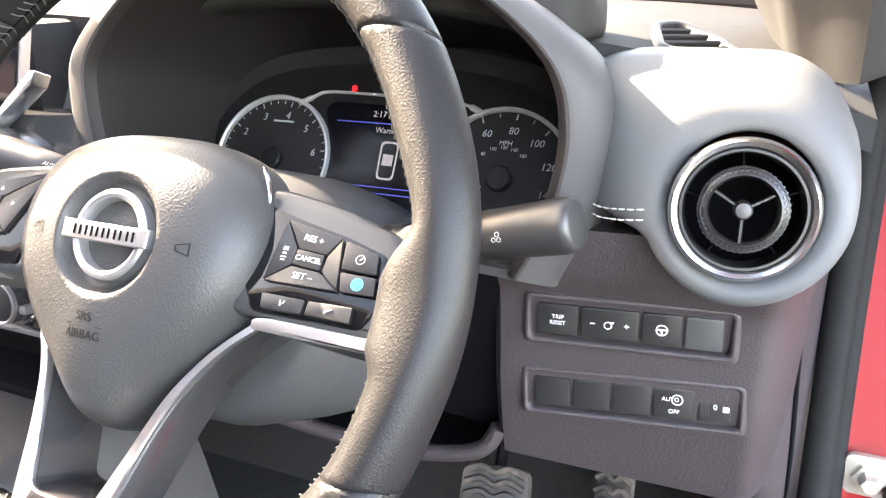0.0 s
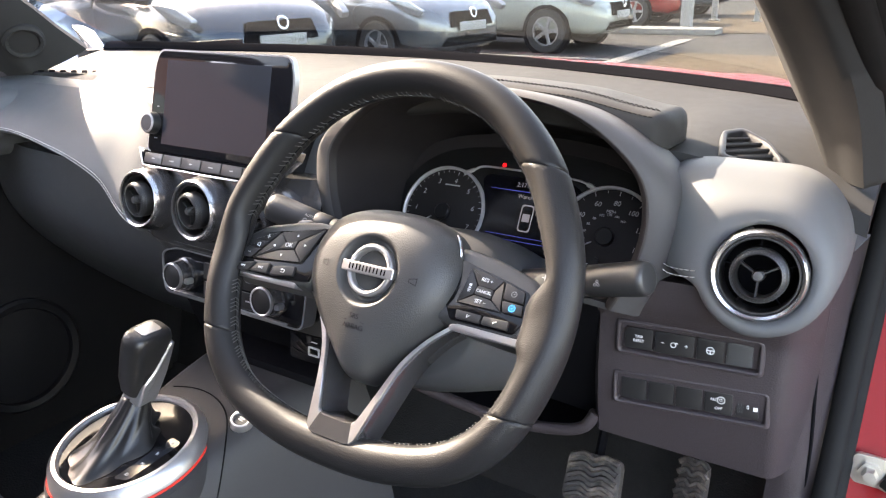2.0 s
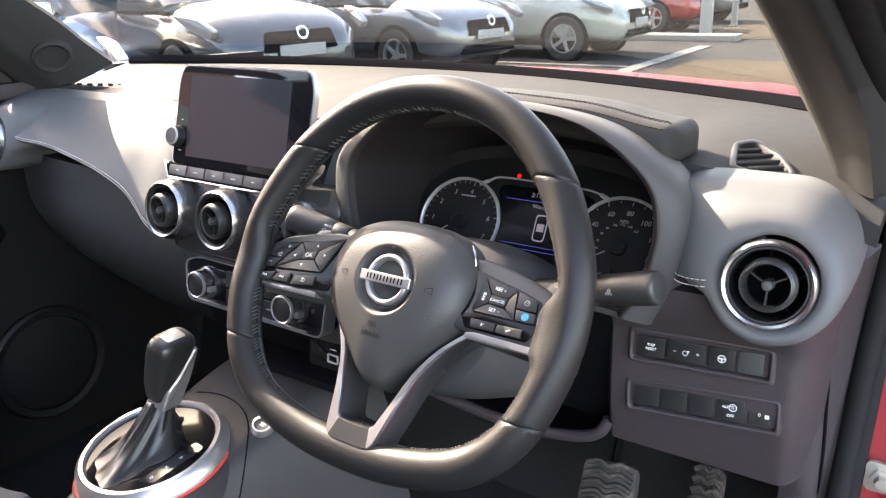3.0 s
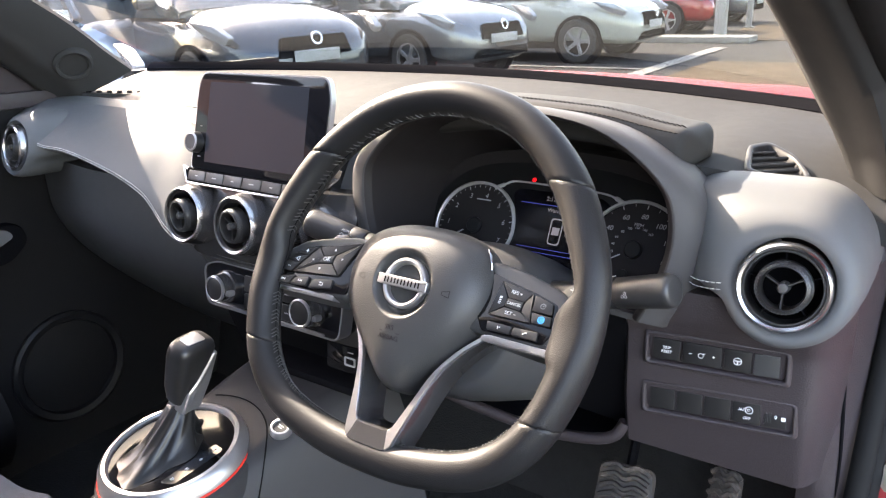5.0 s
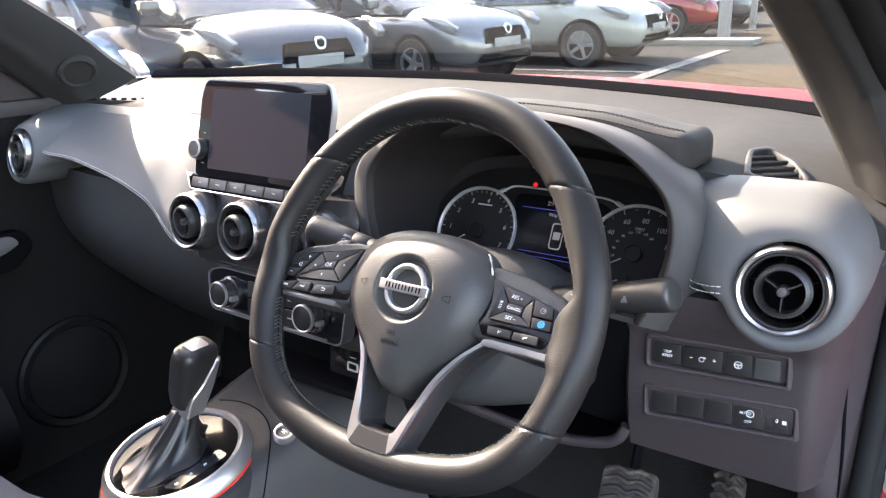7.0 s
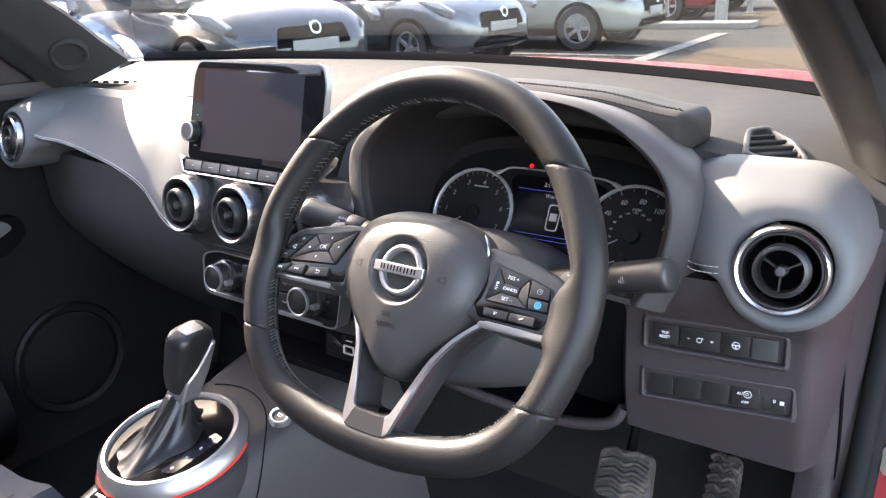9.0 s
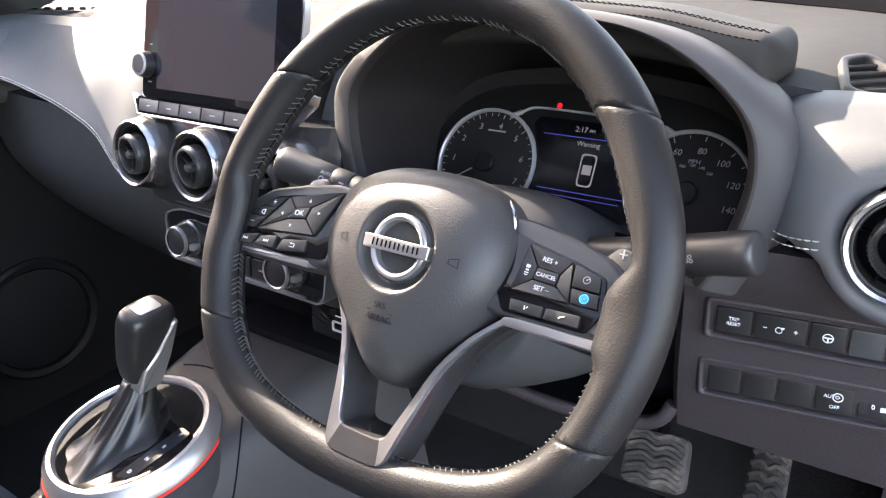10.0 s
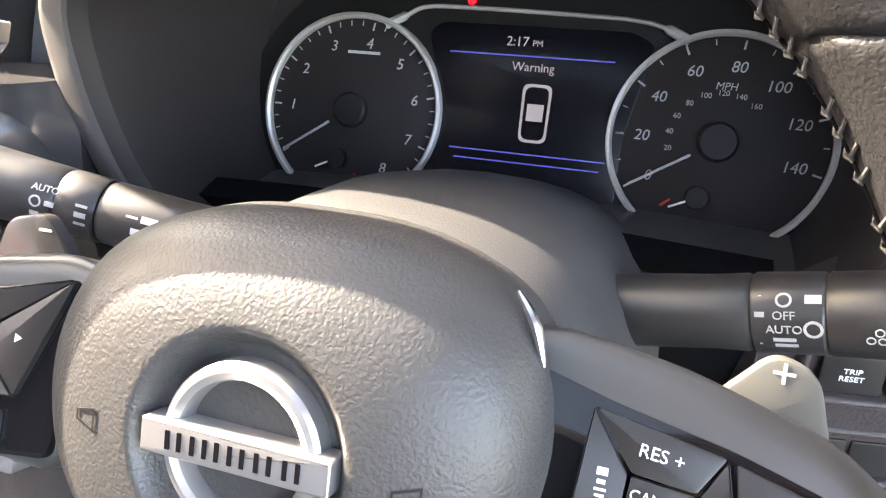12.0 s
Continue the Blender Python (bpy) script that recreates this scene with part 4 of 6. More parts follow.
button("button", U2, spr)
R1 = [rb(*p) for p in [(0.0856, -0.0048), (0.1092, -0.0050), (0.1092, -0.0118), (0.0873, -0.0121)]]
R2 = [rb(*p) for p in [(0.110, -0.0050), (0.1326, -0.0045), (0.1334, -0.012), (0.110, -0.0118)]]
button("button", R1, spr)
button("button", R2, spr)
cc = mid(O1, O2, O3, O4)
icon("print", [words("CANCEL", 0.0036, shift(cc.x, cc.y, -0.0094) @ Matrix.Rotation(-0.05, 4, "Z"))], spr)
q = mid(TL, TR, O2, O1)
icon("print", [words("RES +", 0.0044, shift(q.x, q.y + 0.0002, -0.0101) @ Matrix.Rotation(-0.1, 4, "Z"))], spr)
q = mid(BR, BL, O4, O3)
icon("print", [words("SET –", 0.0044, shift(q.x, q.y, -0.0101) @ Matrix.Rotation(-0.02, 4, "Z"))], spr)
q = mid(BL, TL, O1, O4)
icon("print", [bar(q.x, q.y + 0.0022, 0.0026, 0.0018), bar(q.x, q.y - 0.0002, 0.0020, 0.0010), bar(q.x, q.y - 0.0020, 0.0028, 0.0006), bar(q.x, q.y - 0.0034, 0.0022, 0.0006)], spr)
q = mid(*U1)
icon("print", [frame_prism(circle(0.0024, 20, q.x, q.y), circle(0.0019, 20, q.x, q.y), -0.0103, -0.0101), bar(q.x + 0.0006, q.y + 0.0004, 0.0022, 0.0006, a=0.7)], spr, M_GREY)
q = mid(*U2)
icon("print", [prism(circle(0.0030, 20, q.x, q.y), -0.0103, -0.0101)], spr, M_BLUEBTN)
icon("print", [frame_prism(circle(0.0021, 20, q.x, q.y), circle(0.0017, 20, q.x, q.y), -0.0101, -0.00995), frame_prism(circle(0.0012, 16, q.x, q.y), circle(0.0008, 16, q.x, q.y), -0.0101, -0.00995)], spr, M_BUTTON)
q = mid(*R1)
icon("print", [bar(q.x - 0.0006, q.y, 0.0008, 0.0026, a=0.2), bar(q.x + 0.0010, q.y + 0.0005, 0.0006, 0.0016, a=-0.6)], spr)
q = mid(*R2)
icon("print", [tube([(q.x - 0.0016, q.y - 0.0009, -0.0101), (q.x - 0.0007, q.y + 0.0001, -0.0101), (q.x + 0.0016, q.y + 0.0010, -0.0101)], 0.0004, 5)], spr)

for ob, rise in ((spk, 0.0045), (spr, -0.001)):
    ob.matrix_local = shift(0, 0.018, -0.011 + rise) @ Matrix.Rotation(radians(-15), 4, "X") @ shift(0, -0.018, 0.011)

part("chrome_sliver", tube(spline([(0.0600, 0.0555, -0.018), (0.0655, 0.0480, -0.0165), (0.0690, 0.0380, -0.0165)], 12), [0.0004 + 0.0011 * math.sin(math.pi * k / 11) for k in range(12)], 8), M_CHROME, wheel, "thin chrome sliver beside the airbag cover")

# silver trim: strips under the spokes and the open V below the hub


FRAME_X = 0.0055
LEG_OUT = [(0.0820, -0.0150), (0.0610, -0.0330), (0.0450, -0.0560), (0.0360, -0.0800), (0.0265, -0.1190), (0.0245, -0.1255), (0.0205, -0.1295), (0.0140, -0.1308)]
LEG_IN = [(0.0740, -0.0150), (0.0535, -0.0345), (0.0380, -0.0575), (0.0292, -0.0815), (0.0208, -0.1060), (0.0192, -0.1100), (0.0160, -0.1125), (0.0110, -0.1135)]


def leg_line(pts):
    a = spline([(x, y, 0) for x, y in pts], 40)
    return [Vector((FRAME_X + p.x, p.y, 0)) for p in a] + [Vector((FRAME_X - p.x, p.y, 0)) for p in a[::-1]]


def front_z(y):
    """The lower spoke leans forward towards the hub."""
    return 0.0120 - 0.026 * max(0.0, (y + 0.131) / 0.115)


def ribbon(profile, first=0, last=80):
    """Sweep a closed profile of (share from inner to outer edge, inset, height) round a stretch of the open V."""
    rings = []
    for a, b in list(zip(leg_line(LEG_IN), leg_line(LEG_OUT)))[first:last]:
        w = (b - a).normalized()
        rings.append([a.lerp(b, f) + w * d + Vector((0, 0, front_z(a.lerp(b, f).y) + z)) for f, d, z in profile])
    return loft(rings)


for s in (-1, 1):
    strip = [(s * 0.156, -0.0225), (s * 0.150, -0.0155), (s * 0.088, -0.0150), (s * 0.080, -0.0165), (s * 0.080, -0.0215), (s * 0.088, -0.0215)]
    part("trim_strip", prism(rounded(strip if s > 0 else strip[::-1], 0.002), -0.036, -0.0015 if s < 0 else -0.0045, 0.0015), M_SILVER, wheel, "satin silver strip")
FACE = [(0, 0.0002, -0.0012), (0, 0.0010, 0.0), (1, -0.0010, 0.0), (1, -0.0002, -0.0012), (1, -0.0002, -0.0034), (0, 0.0002, -0.0034)]
for first, last in ((0, 34), (46, 80)):
    part("spoke_trim", ribbon(FACE, first, last), M_SPOKE, wheel, "satin metal front of the open lower spoke", angle=30)
part("spoke_foot", ribbon(FACE, 33, 47), M_GUNMETAL, wheel, "dark gloss foot of the open lower spoke", angle=30)
part("spoke_body", ribbon([(0, 0.0, -0.0036), (1, 0.0004, -0.0036), (1, 0.0030, -0.0120), (1, 0.0010, -0.036), (0, -0.0006, -0.040)]), M_GUNMETAL, wheel, "dark gloss walls of the open lower spoke", angle=50)

# gear paddles
for s, sign in ((-1, "-"), (1, "+")):
    pad = [(s * 0.100, 0.010), (s * 0.1530, 0.010), (s * 0.1540, 0.0251), (s * 0.1459, 0.0450), (s * 0.1293, 0.0488), (s * 0.1195, 0.0391)]
    if s > 0:
        pad = [(0.095, 0.010), (0.1435, 0.010), (0.1426, 0.0202), (0.1372, 0.0395), (0.1254, 0.0437), (0.113, 0.0304)]
    pd = part("paddle", prism(rounded(pad if s > 0 else pad[::-1], 0.005), -0.062, -0.056, 0.0015), material("paddle_silver", (0.075, 0.075, 0.07), 0.5, metal=0.2, spec=0.2, vary=0.03) if s > 0 else M_GUNMETAL, wheel, "silver gear paddle" if s > 0 else "grey gear paddle")
    bits = [bar(s * 0.128, 0.0387 if s > 0 else 0.0424, 0.0058, 0.0010, -0.0559)] + ([bar(s * 0.128, 0.0387, 0.0010, 0.0058, -0.0558)] if s > 0 else [])
    part("sign", join(*bits), M_GREY if s > 0 else M_WHITE, pd)

# ---------------------------------------------------------------- steering column, stalks and instruments
column = thing("steering_column", WHEEL, "dark plastic steering column cover behind the wheel", "steering column")


def col_ring(n, w, top, bot):
    out = []
    for k in range(40):
        a = 2 * math.pi * k / 40
        c, s = math.cos(a), math.sin(a)
        out.append((w * math.copysign(abs(c) ** 0.8, c), (top if s > 0 else bot) * abs(s) ** 0.85 * (1 if s > 0 else -1), n))
    return out


part("shroud", loft([col_ring(-0.072, 0.070, 0.052, 0.07), col_ring(-0.076, 0.078, 0.060, 0.078), col_ring(-0.10, 0.086, 0.072, 0.084), col_ring(-0.15, 0.092, 0.080, 0.082), col_ring(-0.20, 0.094, 0.082, 0.078), col_ring(-0.26, 0.094, 0.080, 0.07)]), M_LOWER, column, "grained charcoal column cover", angle=60)


def stalk(name, label, base, tip, r, c0=0.516, c1=0.632):
    base, tip = Vector(base), Vector(tip)
    d = tip - base
    ob = thing(name, Matrix.Translation(base) @ d.to_track_quat("X", "Z").to_matrix().to_4x4(), label, "control stalk", "stalks on the column")
    L = d.length
    part("body", tube([(x * L, 0, 0) for x in (0, 0.3, c0 - 0.016, c0 - 0.001)], [r * 1.0, r * 0.95, r * 0.97, r * 0.9], 32, r2=[r * 0.95, r * 0.9, r * 0.93, r * 0.86]), M_STALK, ob)
    part("collar", tube([(x * L, 0, 0) for x in (c0, c0 + 0.006, c1 - 0.007, c1)], [r * 0.93, r * 0.98, r * 0.98, r * 0.93], 32, r2=[r * 0.93, r * 0.96, r * 0.96, r * 0.93]), M_STALK, ob)
    xs = (c1 + 0.001, c1 + 0.008, 0.75, 0.90, 0.955, 0.985, 0.997, 1.0)
    rr = [r * k for k in (0.95, 1.0, 1.03, 1.08, 1.08, 1.03, 0.93, 0.80)]
    part("grip", tube([(x * L, 0, 0) for x in xs], rr, 40, r2=[q * 0.96 for q in rr]), M_STALK, ob, "thicker rounded end", angle=50)
    return ob, L


def wrapped(bm, r, side, turn):
    """Bend flat marks (x along, y up) round a stalk."""
    for v in bm.verts:
        a = v.co.y / r + turn
        q = r + 0.0002 + v.co.z
        v.co = (v.co.x, side * q * math.cos(a), q * 0.97 * math.sin(a))
    return bm


def ring_mark(x, y, r=0.0026):
    return frame_prism(circle(r, 16, x, y), circle(r * 0.7, 16, x, y), 0, 0.0002)


def dash_mark(x, y, w, h):
    return box(w, h, 0.0002, (x, y, 0))


sr, L = stalk("wiper_stalk", "dark grey wiper stalk with white symbols", (0.432, 0.566, 0.970), (0.5565, 0.5482, 1.0064), 0.0146, 0.400, 0.576)
RS = 0.0146 * 0.98
part("print", wrapped(join(words("OFF", 0.0040, shift(0.0631, 0.0026, 0)), words("AUTO", 0.0040, shift(0.0631, -0.0022, 0)), dash_mark(0.0631, -0.0060, 0.0070, 0.0014), dash_mark(0.0635, -0.0086, 0.0070, 0.0014),
                           dash_mark(0.0557, 0.0006, 0.0010, 0.0180), dash_mark(0.0557, 0.0030, 0.0030, 0.0018), ring_mark(0.0631, 0.0080, 0.0026), dash_mark(0.0719, 0.0084, 0.0050, 0.0030), ring_mark(0.0719, -0.0018, 0.0030)), RS, -1, 0.35), M_GREY, sr, "pale wiper symbols")
part("print", wrapped(join(ring_mark(0.0905, -0.0020, 0.0014), ring_mark(0.0880, -0.0048, 0.0014), ring_mark(0.0912, -0.0050, 0.0014)), 0.0146 * 1.02, -1, 0.35), M_GREY, sr)
sl, L = stalk("light_stalk", "dark grey light stalk with white symbols", (0.290, 0.560, 0.972), (0.145, 0.5325, 1.0115), 0.0150)
LS = 0.0150 * 0.98
face = lambda x, y: shift(x, y, 0) @ Matrix.Diagonal((-1, 1, 1, 1))
part("print", wrapped(join(words("AUTO", 0.0042, face(0.100, 0.0075)), ring_mark(0.103, 0.0015), dash_mark(0.097, 0.0015, 0.004, 0.0022), dash_mark(0.103, -0.004, 0.004, 0.002), dash_mark(0.096, -0.004, 0.004, 0.002)), 0.0150 * 1.04, 1, 0.35), M_GREY, sl, "pale lamp symbols")
part("print", wrapped(join(dash_mark(0.084, 0.004, 0.005, 0.0012), dash_mark(0.084, 0.0, 0.005, 0.0022), dash_mark(0.084, -0.004, 0.005, 0.0012)), LS, 1, 0.35), M_GREY, sl)
part("print", wrapped(join(dash_mark(0.055, 0.005, 0.007, 0.003), dash_mark(0.0625, 0.005, 0.005, 0.001), dash_mark(0.0535, -0.001, 0.004, 0.003), dash_mark(0.060, -0.001, 0.004, 0.003)), 0.0150 * 0.97, 1, 0.35), M_WHITE, sl)

CLU = pose(0.357, 0.703, 1.0, 62, 0, 0)
cluster = thing("instrument_cluster", CLU, "instrument cluster with two silver-ringed dials and a small display", "instrument panel")
face_out = spline([(-0.172, -0.085, 0), (-0.17, -0.02, 0), (-0.145, 0.03, 0), (-0.10, 0.058, 0), (-0.02, 0.068, 0), (0.06, 0.066, 0), (0.125, 0.052, 0), (0.165, 0.018, 0), (0.182, -0.03, 0), (0.18, -0.085, 0)], 60)
part("backplate", prism([(p.x * 1.12, p.y * 1.25) for p in face_out], -0.02, -0.004), M_CAVITY, cluster)
part("mask", prism([(p.x, p.y) for p in face_out], -0.004, -0.0005, 0.001), M_DARK, cluster, "dark cluster mask")
DIALS = ((-0.0945, -0.019), (0.1065, -0.017))
R = 0.0550


def polar(cx, cy, a, r):
    a = radians(a)
    return cx + r * math.cos(a), cy + r * math.sin(a)


for d, (cx, cy) in enumerate(DIALS):
    name = "tachometer" if d == 0 else "speedometer"
    dial = part(name, lathe([(0, 0.0008), (R * 0.92, 0.0008), (R * 0.95, 0.0)], 64, shift(cx, cy, 0)), M_CLUSTER, cluster, "dark round dial with white figures")
    part("ring", lathe([(R * 0.945, 0.0), (R * 0.945, 0.004), (R * 0.965, 0.0052), (R * 0.995, 0.0048), (R * 1.01, 0.0)], 72, shift(cx, cy, 0)), M_RING, dial, "silver dial ring")
    step = 33.5 if d == 0 else 32.3
    count = 8 if d == 0 else 7
    sub = 4 if d == 0 else 2
    for k in range(count * sub + 1):
        a = 180 + step - k * step / sub
        major = k % sub == 0
        r1 = R * (0.84 if major else 0.87)
        (x0, y0) = polar(cx, cy, a, (r1 + R * 0.92) / 2)
        tick = (box(R * 0.92 - r1, 0.0010 if major else 0.0006, 0.0002, (0, 0, 0), m=shift(x0, y0, 0.0011) @ Matrix.Rotation(radians(a), 4, "Z")))
        part("tick_mark", tick, M_DIALPRINT if major else M_GREY, dial)
    for k in range(1 if d == 0 else 0, count + 1):
        a = 180 + step - k * step
        x0, y0 = polar(cx, cy, a, R * (0.70 if d == 0 else 0.68))
        part("figure", words(str(k if d == 0 else 20 * k), 0.0085 if d == 0 else 0.0078, shift(x0, y0, 0.0010), 0.0001, 0.15), M_DIALPRINT, dial)
    if d == 1:
        for k in range(1, 9):
            x0, y0 = polar(cx, cy, 180 + step - (k * 20 / 1.609) * step / 20 * 1.0, R * 0.44)
            part("figure", words(str(20 * k), 0.0038, shift(x0, y0, 0.0010), 0.0001), M_GREY, dial)
        part("print", words("MPH", 0.0052, shift(cx, cy + R * 0.50, 0.0010), 0.0001, 0.15), M_GREY, dial)
    else:
        part("unit_bar", box(0.020, 0.0016, 0.0002, (cx + 0.004, cy + R * 0.60, 0.0010)), M_GREY, dial)
    na = 180 + step
    x0, y0 = polar(cx, cy, na, R * 0.57)
    part("needle", box(R * 0.62, 0.0014, 0.0010, (0, 0, 0), 0.0003, 1, shift(x0, y0, 0.0048) @ Matrix.Rotation(radians(na), 4, "Z")), M_DIALPRINT, dial, "white needle")
    part("needle_cap", lathe([(0, 0.0062), (0.0085, 0.0060), (0.0098, 0.0048), (0.0100, 0.001)], 32, shift(cx, cy, 0)), M_DARK, dial)
    x1, y1 = cx - 0.006, cy - R * 0.52
    part("needle_cap", lathe([(0, 0.0042), (0.0055, 0.0040), (0.0062, 0.001)], 24, shift(x1, y1, 0)), M_DARK, dial)
    x2, y2 = polar(x1, y1, 205, 0.0095)
    part("needle", box(0.010, 0.0010, 0.0008, (0, 0, 0), m=shift(x2, y2, 0.003) @ Matrix.Rotation(radians(205), 4, "Z")), M_WHITE, dial, "small white needle")
    xr = x1 + (0.010 if d == 0 else -0.015)
    part("red_mark", box(0.006, 0.0012, 0.0002, (0, 0, 0), m=shift(xr, y1 - (0.0095 if d == 0 else 0.004), 0.0011) @ Matrix.Rotation(0.7, 4, "Z")), M_REDMARK, dial)
lcd_out = rounded([(-0.050, -0.055), (0.060, -0.055), (0.060, -0.02), (0.070, 0.028), (0.058, 0.034), (-0.045, 0.034), (-0.052, 0.028), (-0.040, -0.01)], 0.004)
lcd = part("display", prism(lcd_out, -0.001, 0.0012, 0.0004), M_LCD, cluster, "dark glossy information display")
part("line", box(0.090, 0.0007, 0.0002, (0.006, 0.0183, 0.0014)), M_BLUELINE, lcd)
part("line", box(0.086, 0.0007, 0.0002, (0.010, -0.0335, 0.0014)), M_BLUELINE, lcd)
part("line", box(0.080, 0.0007, 0.0002, (0.010, -0.0385, 0.0014)), M_BLUELINE, lcd)
part("print", words("2:17", 0.0072, shift(-0.0015, 0.0255, 0.0014), 0.0001), M_LCDTEXT, lcd)
part("print", words("PM", 0.0045, shift(0.0095, 0.0250, 0.0014), 0.0001), M_LCDTEXT, lcd)
part("print", words("Warning", 0.0066, shift(0.0085, 0.0125, 0.0014), 0.0001), M_LCDTEXT, lcd)
part("car_symbol", join(frame_prism(rounded([(0.005, -0.027), (0.020, -0.027), (0.0205, 0.004), (0.0045, 0.004)], 0.004), rounded([(0.0062, -0.0255), (0.0188, -0.0255), (0.0190, 0.0025), (0.0060, 0.0025)], 0.004), 0.0012, 0.0015),
                        box(0.009, 0.009, 0.0003, (0.0125, -0.011, 0.0014))), M_LCDTEXT, lcd, "pale car symbol")
trim = spline([(-0.078, 0.030, 0), (-0.066, 0.036, 0), (-0.055, 0.041, 0), (-0.03, 0.0418, 0), (0.03, 0.0408, 0), (0.06, 0.0395, 0), (0.074, 0.0365, 0), (0.086, 0.031, 0)], 40)
part("trim_strip", tube([(p.x, p.y, 0.002) for p in trim], [0.0026 if k < 6 or k > 33 else 0.0012 for k in range(40)], 8, up=(0, 0, 1), r2=0.002), M_RING, cluster, "silver strip over the display")
part("warning_lamp", lathe([(0, 0.0006), (0.0022, 0.0005), (0.0024, 0)], 24, shift(-0.030, 0.0462, 0)), M_TELL, cluster, "lit red warning lamp")

# ---------------------------------------------------------------- air vents


def air_vent(m, r, ball, turn, label):
    """A round vent: chrome ring, black bore, and a swivelling knurled ring with three spokes and a hub."""
    v = thing("air_vent", m, label, "air vent", "round vents on the dashboard")
    part("chrome_ring", lathe([(r * 0.84, -0.02), (r * 0.84, 0.002), (r * 0.87, 0.0055), (r * 0.93, 0.0065), (r * 0.985, 0.004), (r, -0.002), (r, -0.012)], 72), M_CHROME, v, "polished chrome ring")
    part("inner_ring", lathe([(r * 0.78, -0.02), (r * 0.78, 0.0), (r * 0.80, 0.0025), (r * 0.838, 0.0025), (r * 0.842, -0.01)], 64), M_BUTTON, v)
    part("bore", lathe([(0, -0.040), (r * 0.6, -0.040), (r * 0.83, -0.018)], 48), M_BLACK, v)
    for k in range(5):
        a = k * 1.256 + 0.4
        part("rib", box(r * 0.30, 0.0012, 0.012, (r * 0.66, 0, -0.014), m=Matrix.Rotation(a, 4, "Z")), M_BLACK, v)
    sw = Matrix.Rotation(turn[0], 4, "X") @ Matrix.Rotation(turn[1], 4, "Y")
    knurl = lathe([(r * 0.45, -0.012), (r * 0.455, 0.001), (r * 0.48, 0.0035), (r * 0.54, 0.003), (r * 0.585, -0.001), (r * 0.60, -0.012)], 96, sw @ shift(0, 0, ball))
    k1 = part("swivel_ring", knurl, M_BUTTON, v, "knurled dark swivel ring", angle=60)
    dots = []
    for row in range(4):
        for k in range(44):
            a = 2 * math.pi * (k + 0.5 * (row % 2)) / 44
            rr = r * (0.535 + 0.017 * row)
            zz = ball + 0.0030 - 0.0018 * row
            dots.append(box(0.0013, 0.0013, 0.0007, (0, 0, 0), m=sw @ shift(rr * math.cos(a), rr * math.sin(a), zz) @ Matrix.Rotation(a, 4, "Z") @ Matrix.Rotation(0.5, 4, "Y") @ Matrix.Rotation(0.785, 4, "Z")))
    part("knurling", join(*dots), M_SATIN, k1)
    part("hub", lathe([(0, 0.004), (r * 0.10, 0.0035), (r * 0.125, 0.001), (r * 0.13, -0.014), (0, -0.014)], 32, sw @ shift(0, 0, ball)), M_SATIN, v, "round hub")
    for a in (0.55, 2.6, 4.71):
        part("spoke", box(r * 0.36, 0.0018, 0.006, (r * 0.29, 0, -0.004), 0.0004, 1, sw @ shift(0, 0, ball) @ Matrix.Rotation(a, 4, "Z")), M_BUTTON, v)
    return v


air_vent(pose(0.6340, 0.5815, 1.0135, 78, 0, 3), 0.0375, 0.003, (0.0, 0.0), "round chrome-ringed air vent in the driver's pod")
air_vent(pose(-0.615, 0.585, 1.022, 80, 0, -6), 0.0405, 0.003, (0.0, -0.1), "round chrome-ringed air vent by the passenger door")
for vx in (-0.095, 0.006, 0.116):
    air_vent(pose(vx, 0.541, 0.984, 80, 0, 0), 0.0375, 0.0075, (0.12, -0.12), "round chrome-ringed air vent below the display")
    part("vent_barrel", lathe([(0.0375, 0.0), (0.041, -0.012), (0.043, -0.05)], 48, pose(vx, 0.541, 0.984, 80, 0, 0)), M_GUNMETAL, dash, "gunmetal collar round a vent")

# ---------------------------------------------------------------- display
SCR = pose(0.004, 0.5885, 1.1005, 75.4, 0, 0)
display = thing("infotainment_display", SCR, "dark glass touch display in a silver-edged housing", "display")
hs = rounded([(-0.1185, -0.0655), (0.1225, -0.0655), (0.1245, 0.040), (0.1165, 0.0655), (-0.1085, 0.0655), (-0.1155, 0.045)], 0.010, 6)
part("housing", prism([(x * 0.97, y * 0.97) for x, y in hs], -0.011, -0.002, 0.003), M_DARK, display, "dark housing")
part("edge", frame_prism([(x * 1.002, y * 1.003) for x, y in hs], [(x * 0.985, y * 0.975) for x, y in hs], -0.009, -0.0012), M_SILVER, display, "silver edge strip")
part("glass", prism([(x * 0.984, y * 0.974) for x, y in hs], -0.006, 0.0, 0.0015), M_SCREEN, display, "glossy black glass")
part("panel", prism([(-0.0905, -0.0525), (0.0905, -0.0525), (0.0885, 0.0525), (-0.0905, 0.0525)], 0.0, 0.0004), M_ACTIVE, display, "switched-off grey display panel")
part("print", join(box(0.004, 0.0012, 0.0003, (-0.102, -0.006, 0.0002)), box(0.006, 0.0012, 0.0003, (-0.102, -0.046, 0.0002))), M_GREY, display)
kn = part("volume_knob", lathe([(0, 0.011), (0.0115, 0.0108), (0.0132, 0.0098), (0.0138, 0.007), (0.0142, 0.0), (0.0155, -0.001), (0.0155, -0.004)], 48, shift(-0.108, -0.028, 0.0)), M_BUTTON, display, "dark volume knob with a silver rim")
part("knob_face", lathe([(0, 0.0116), (0.0098, 0.0115)], 40, shift(-0.108, -0.028, 0.0)), M_SATIN, kn)
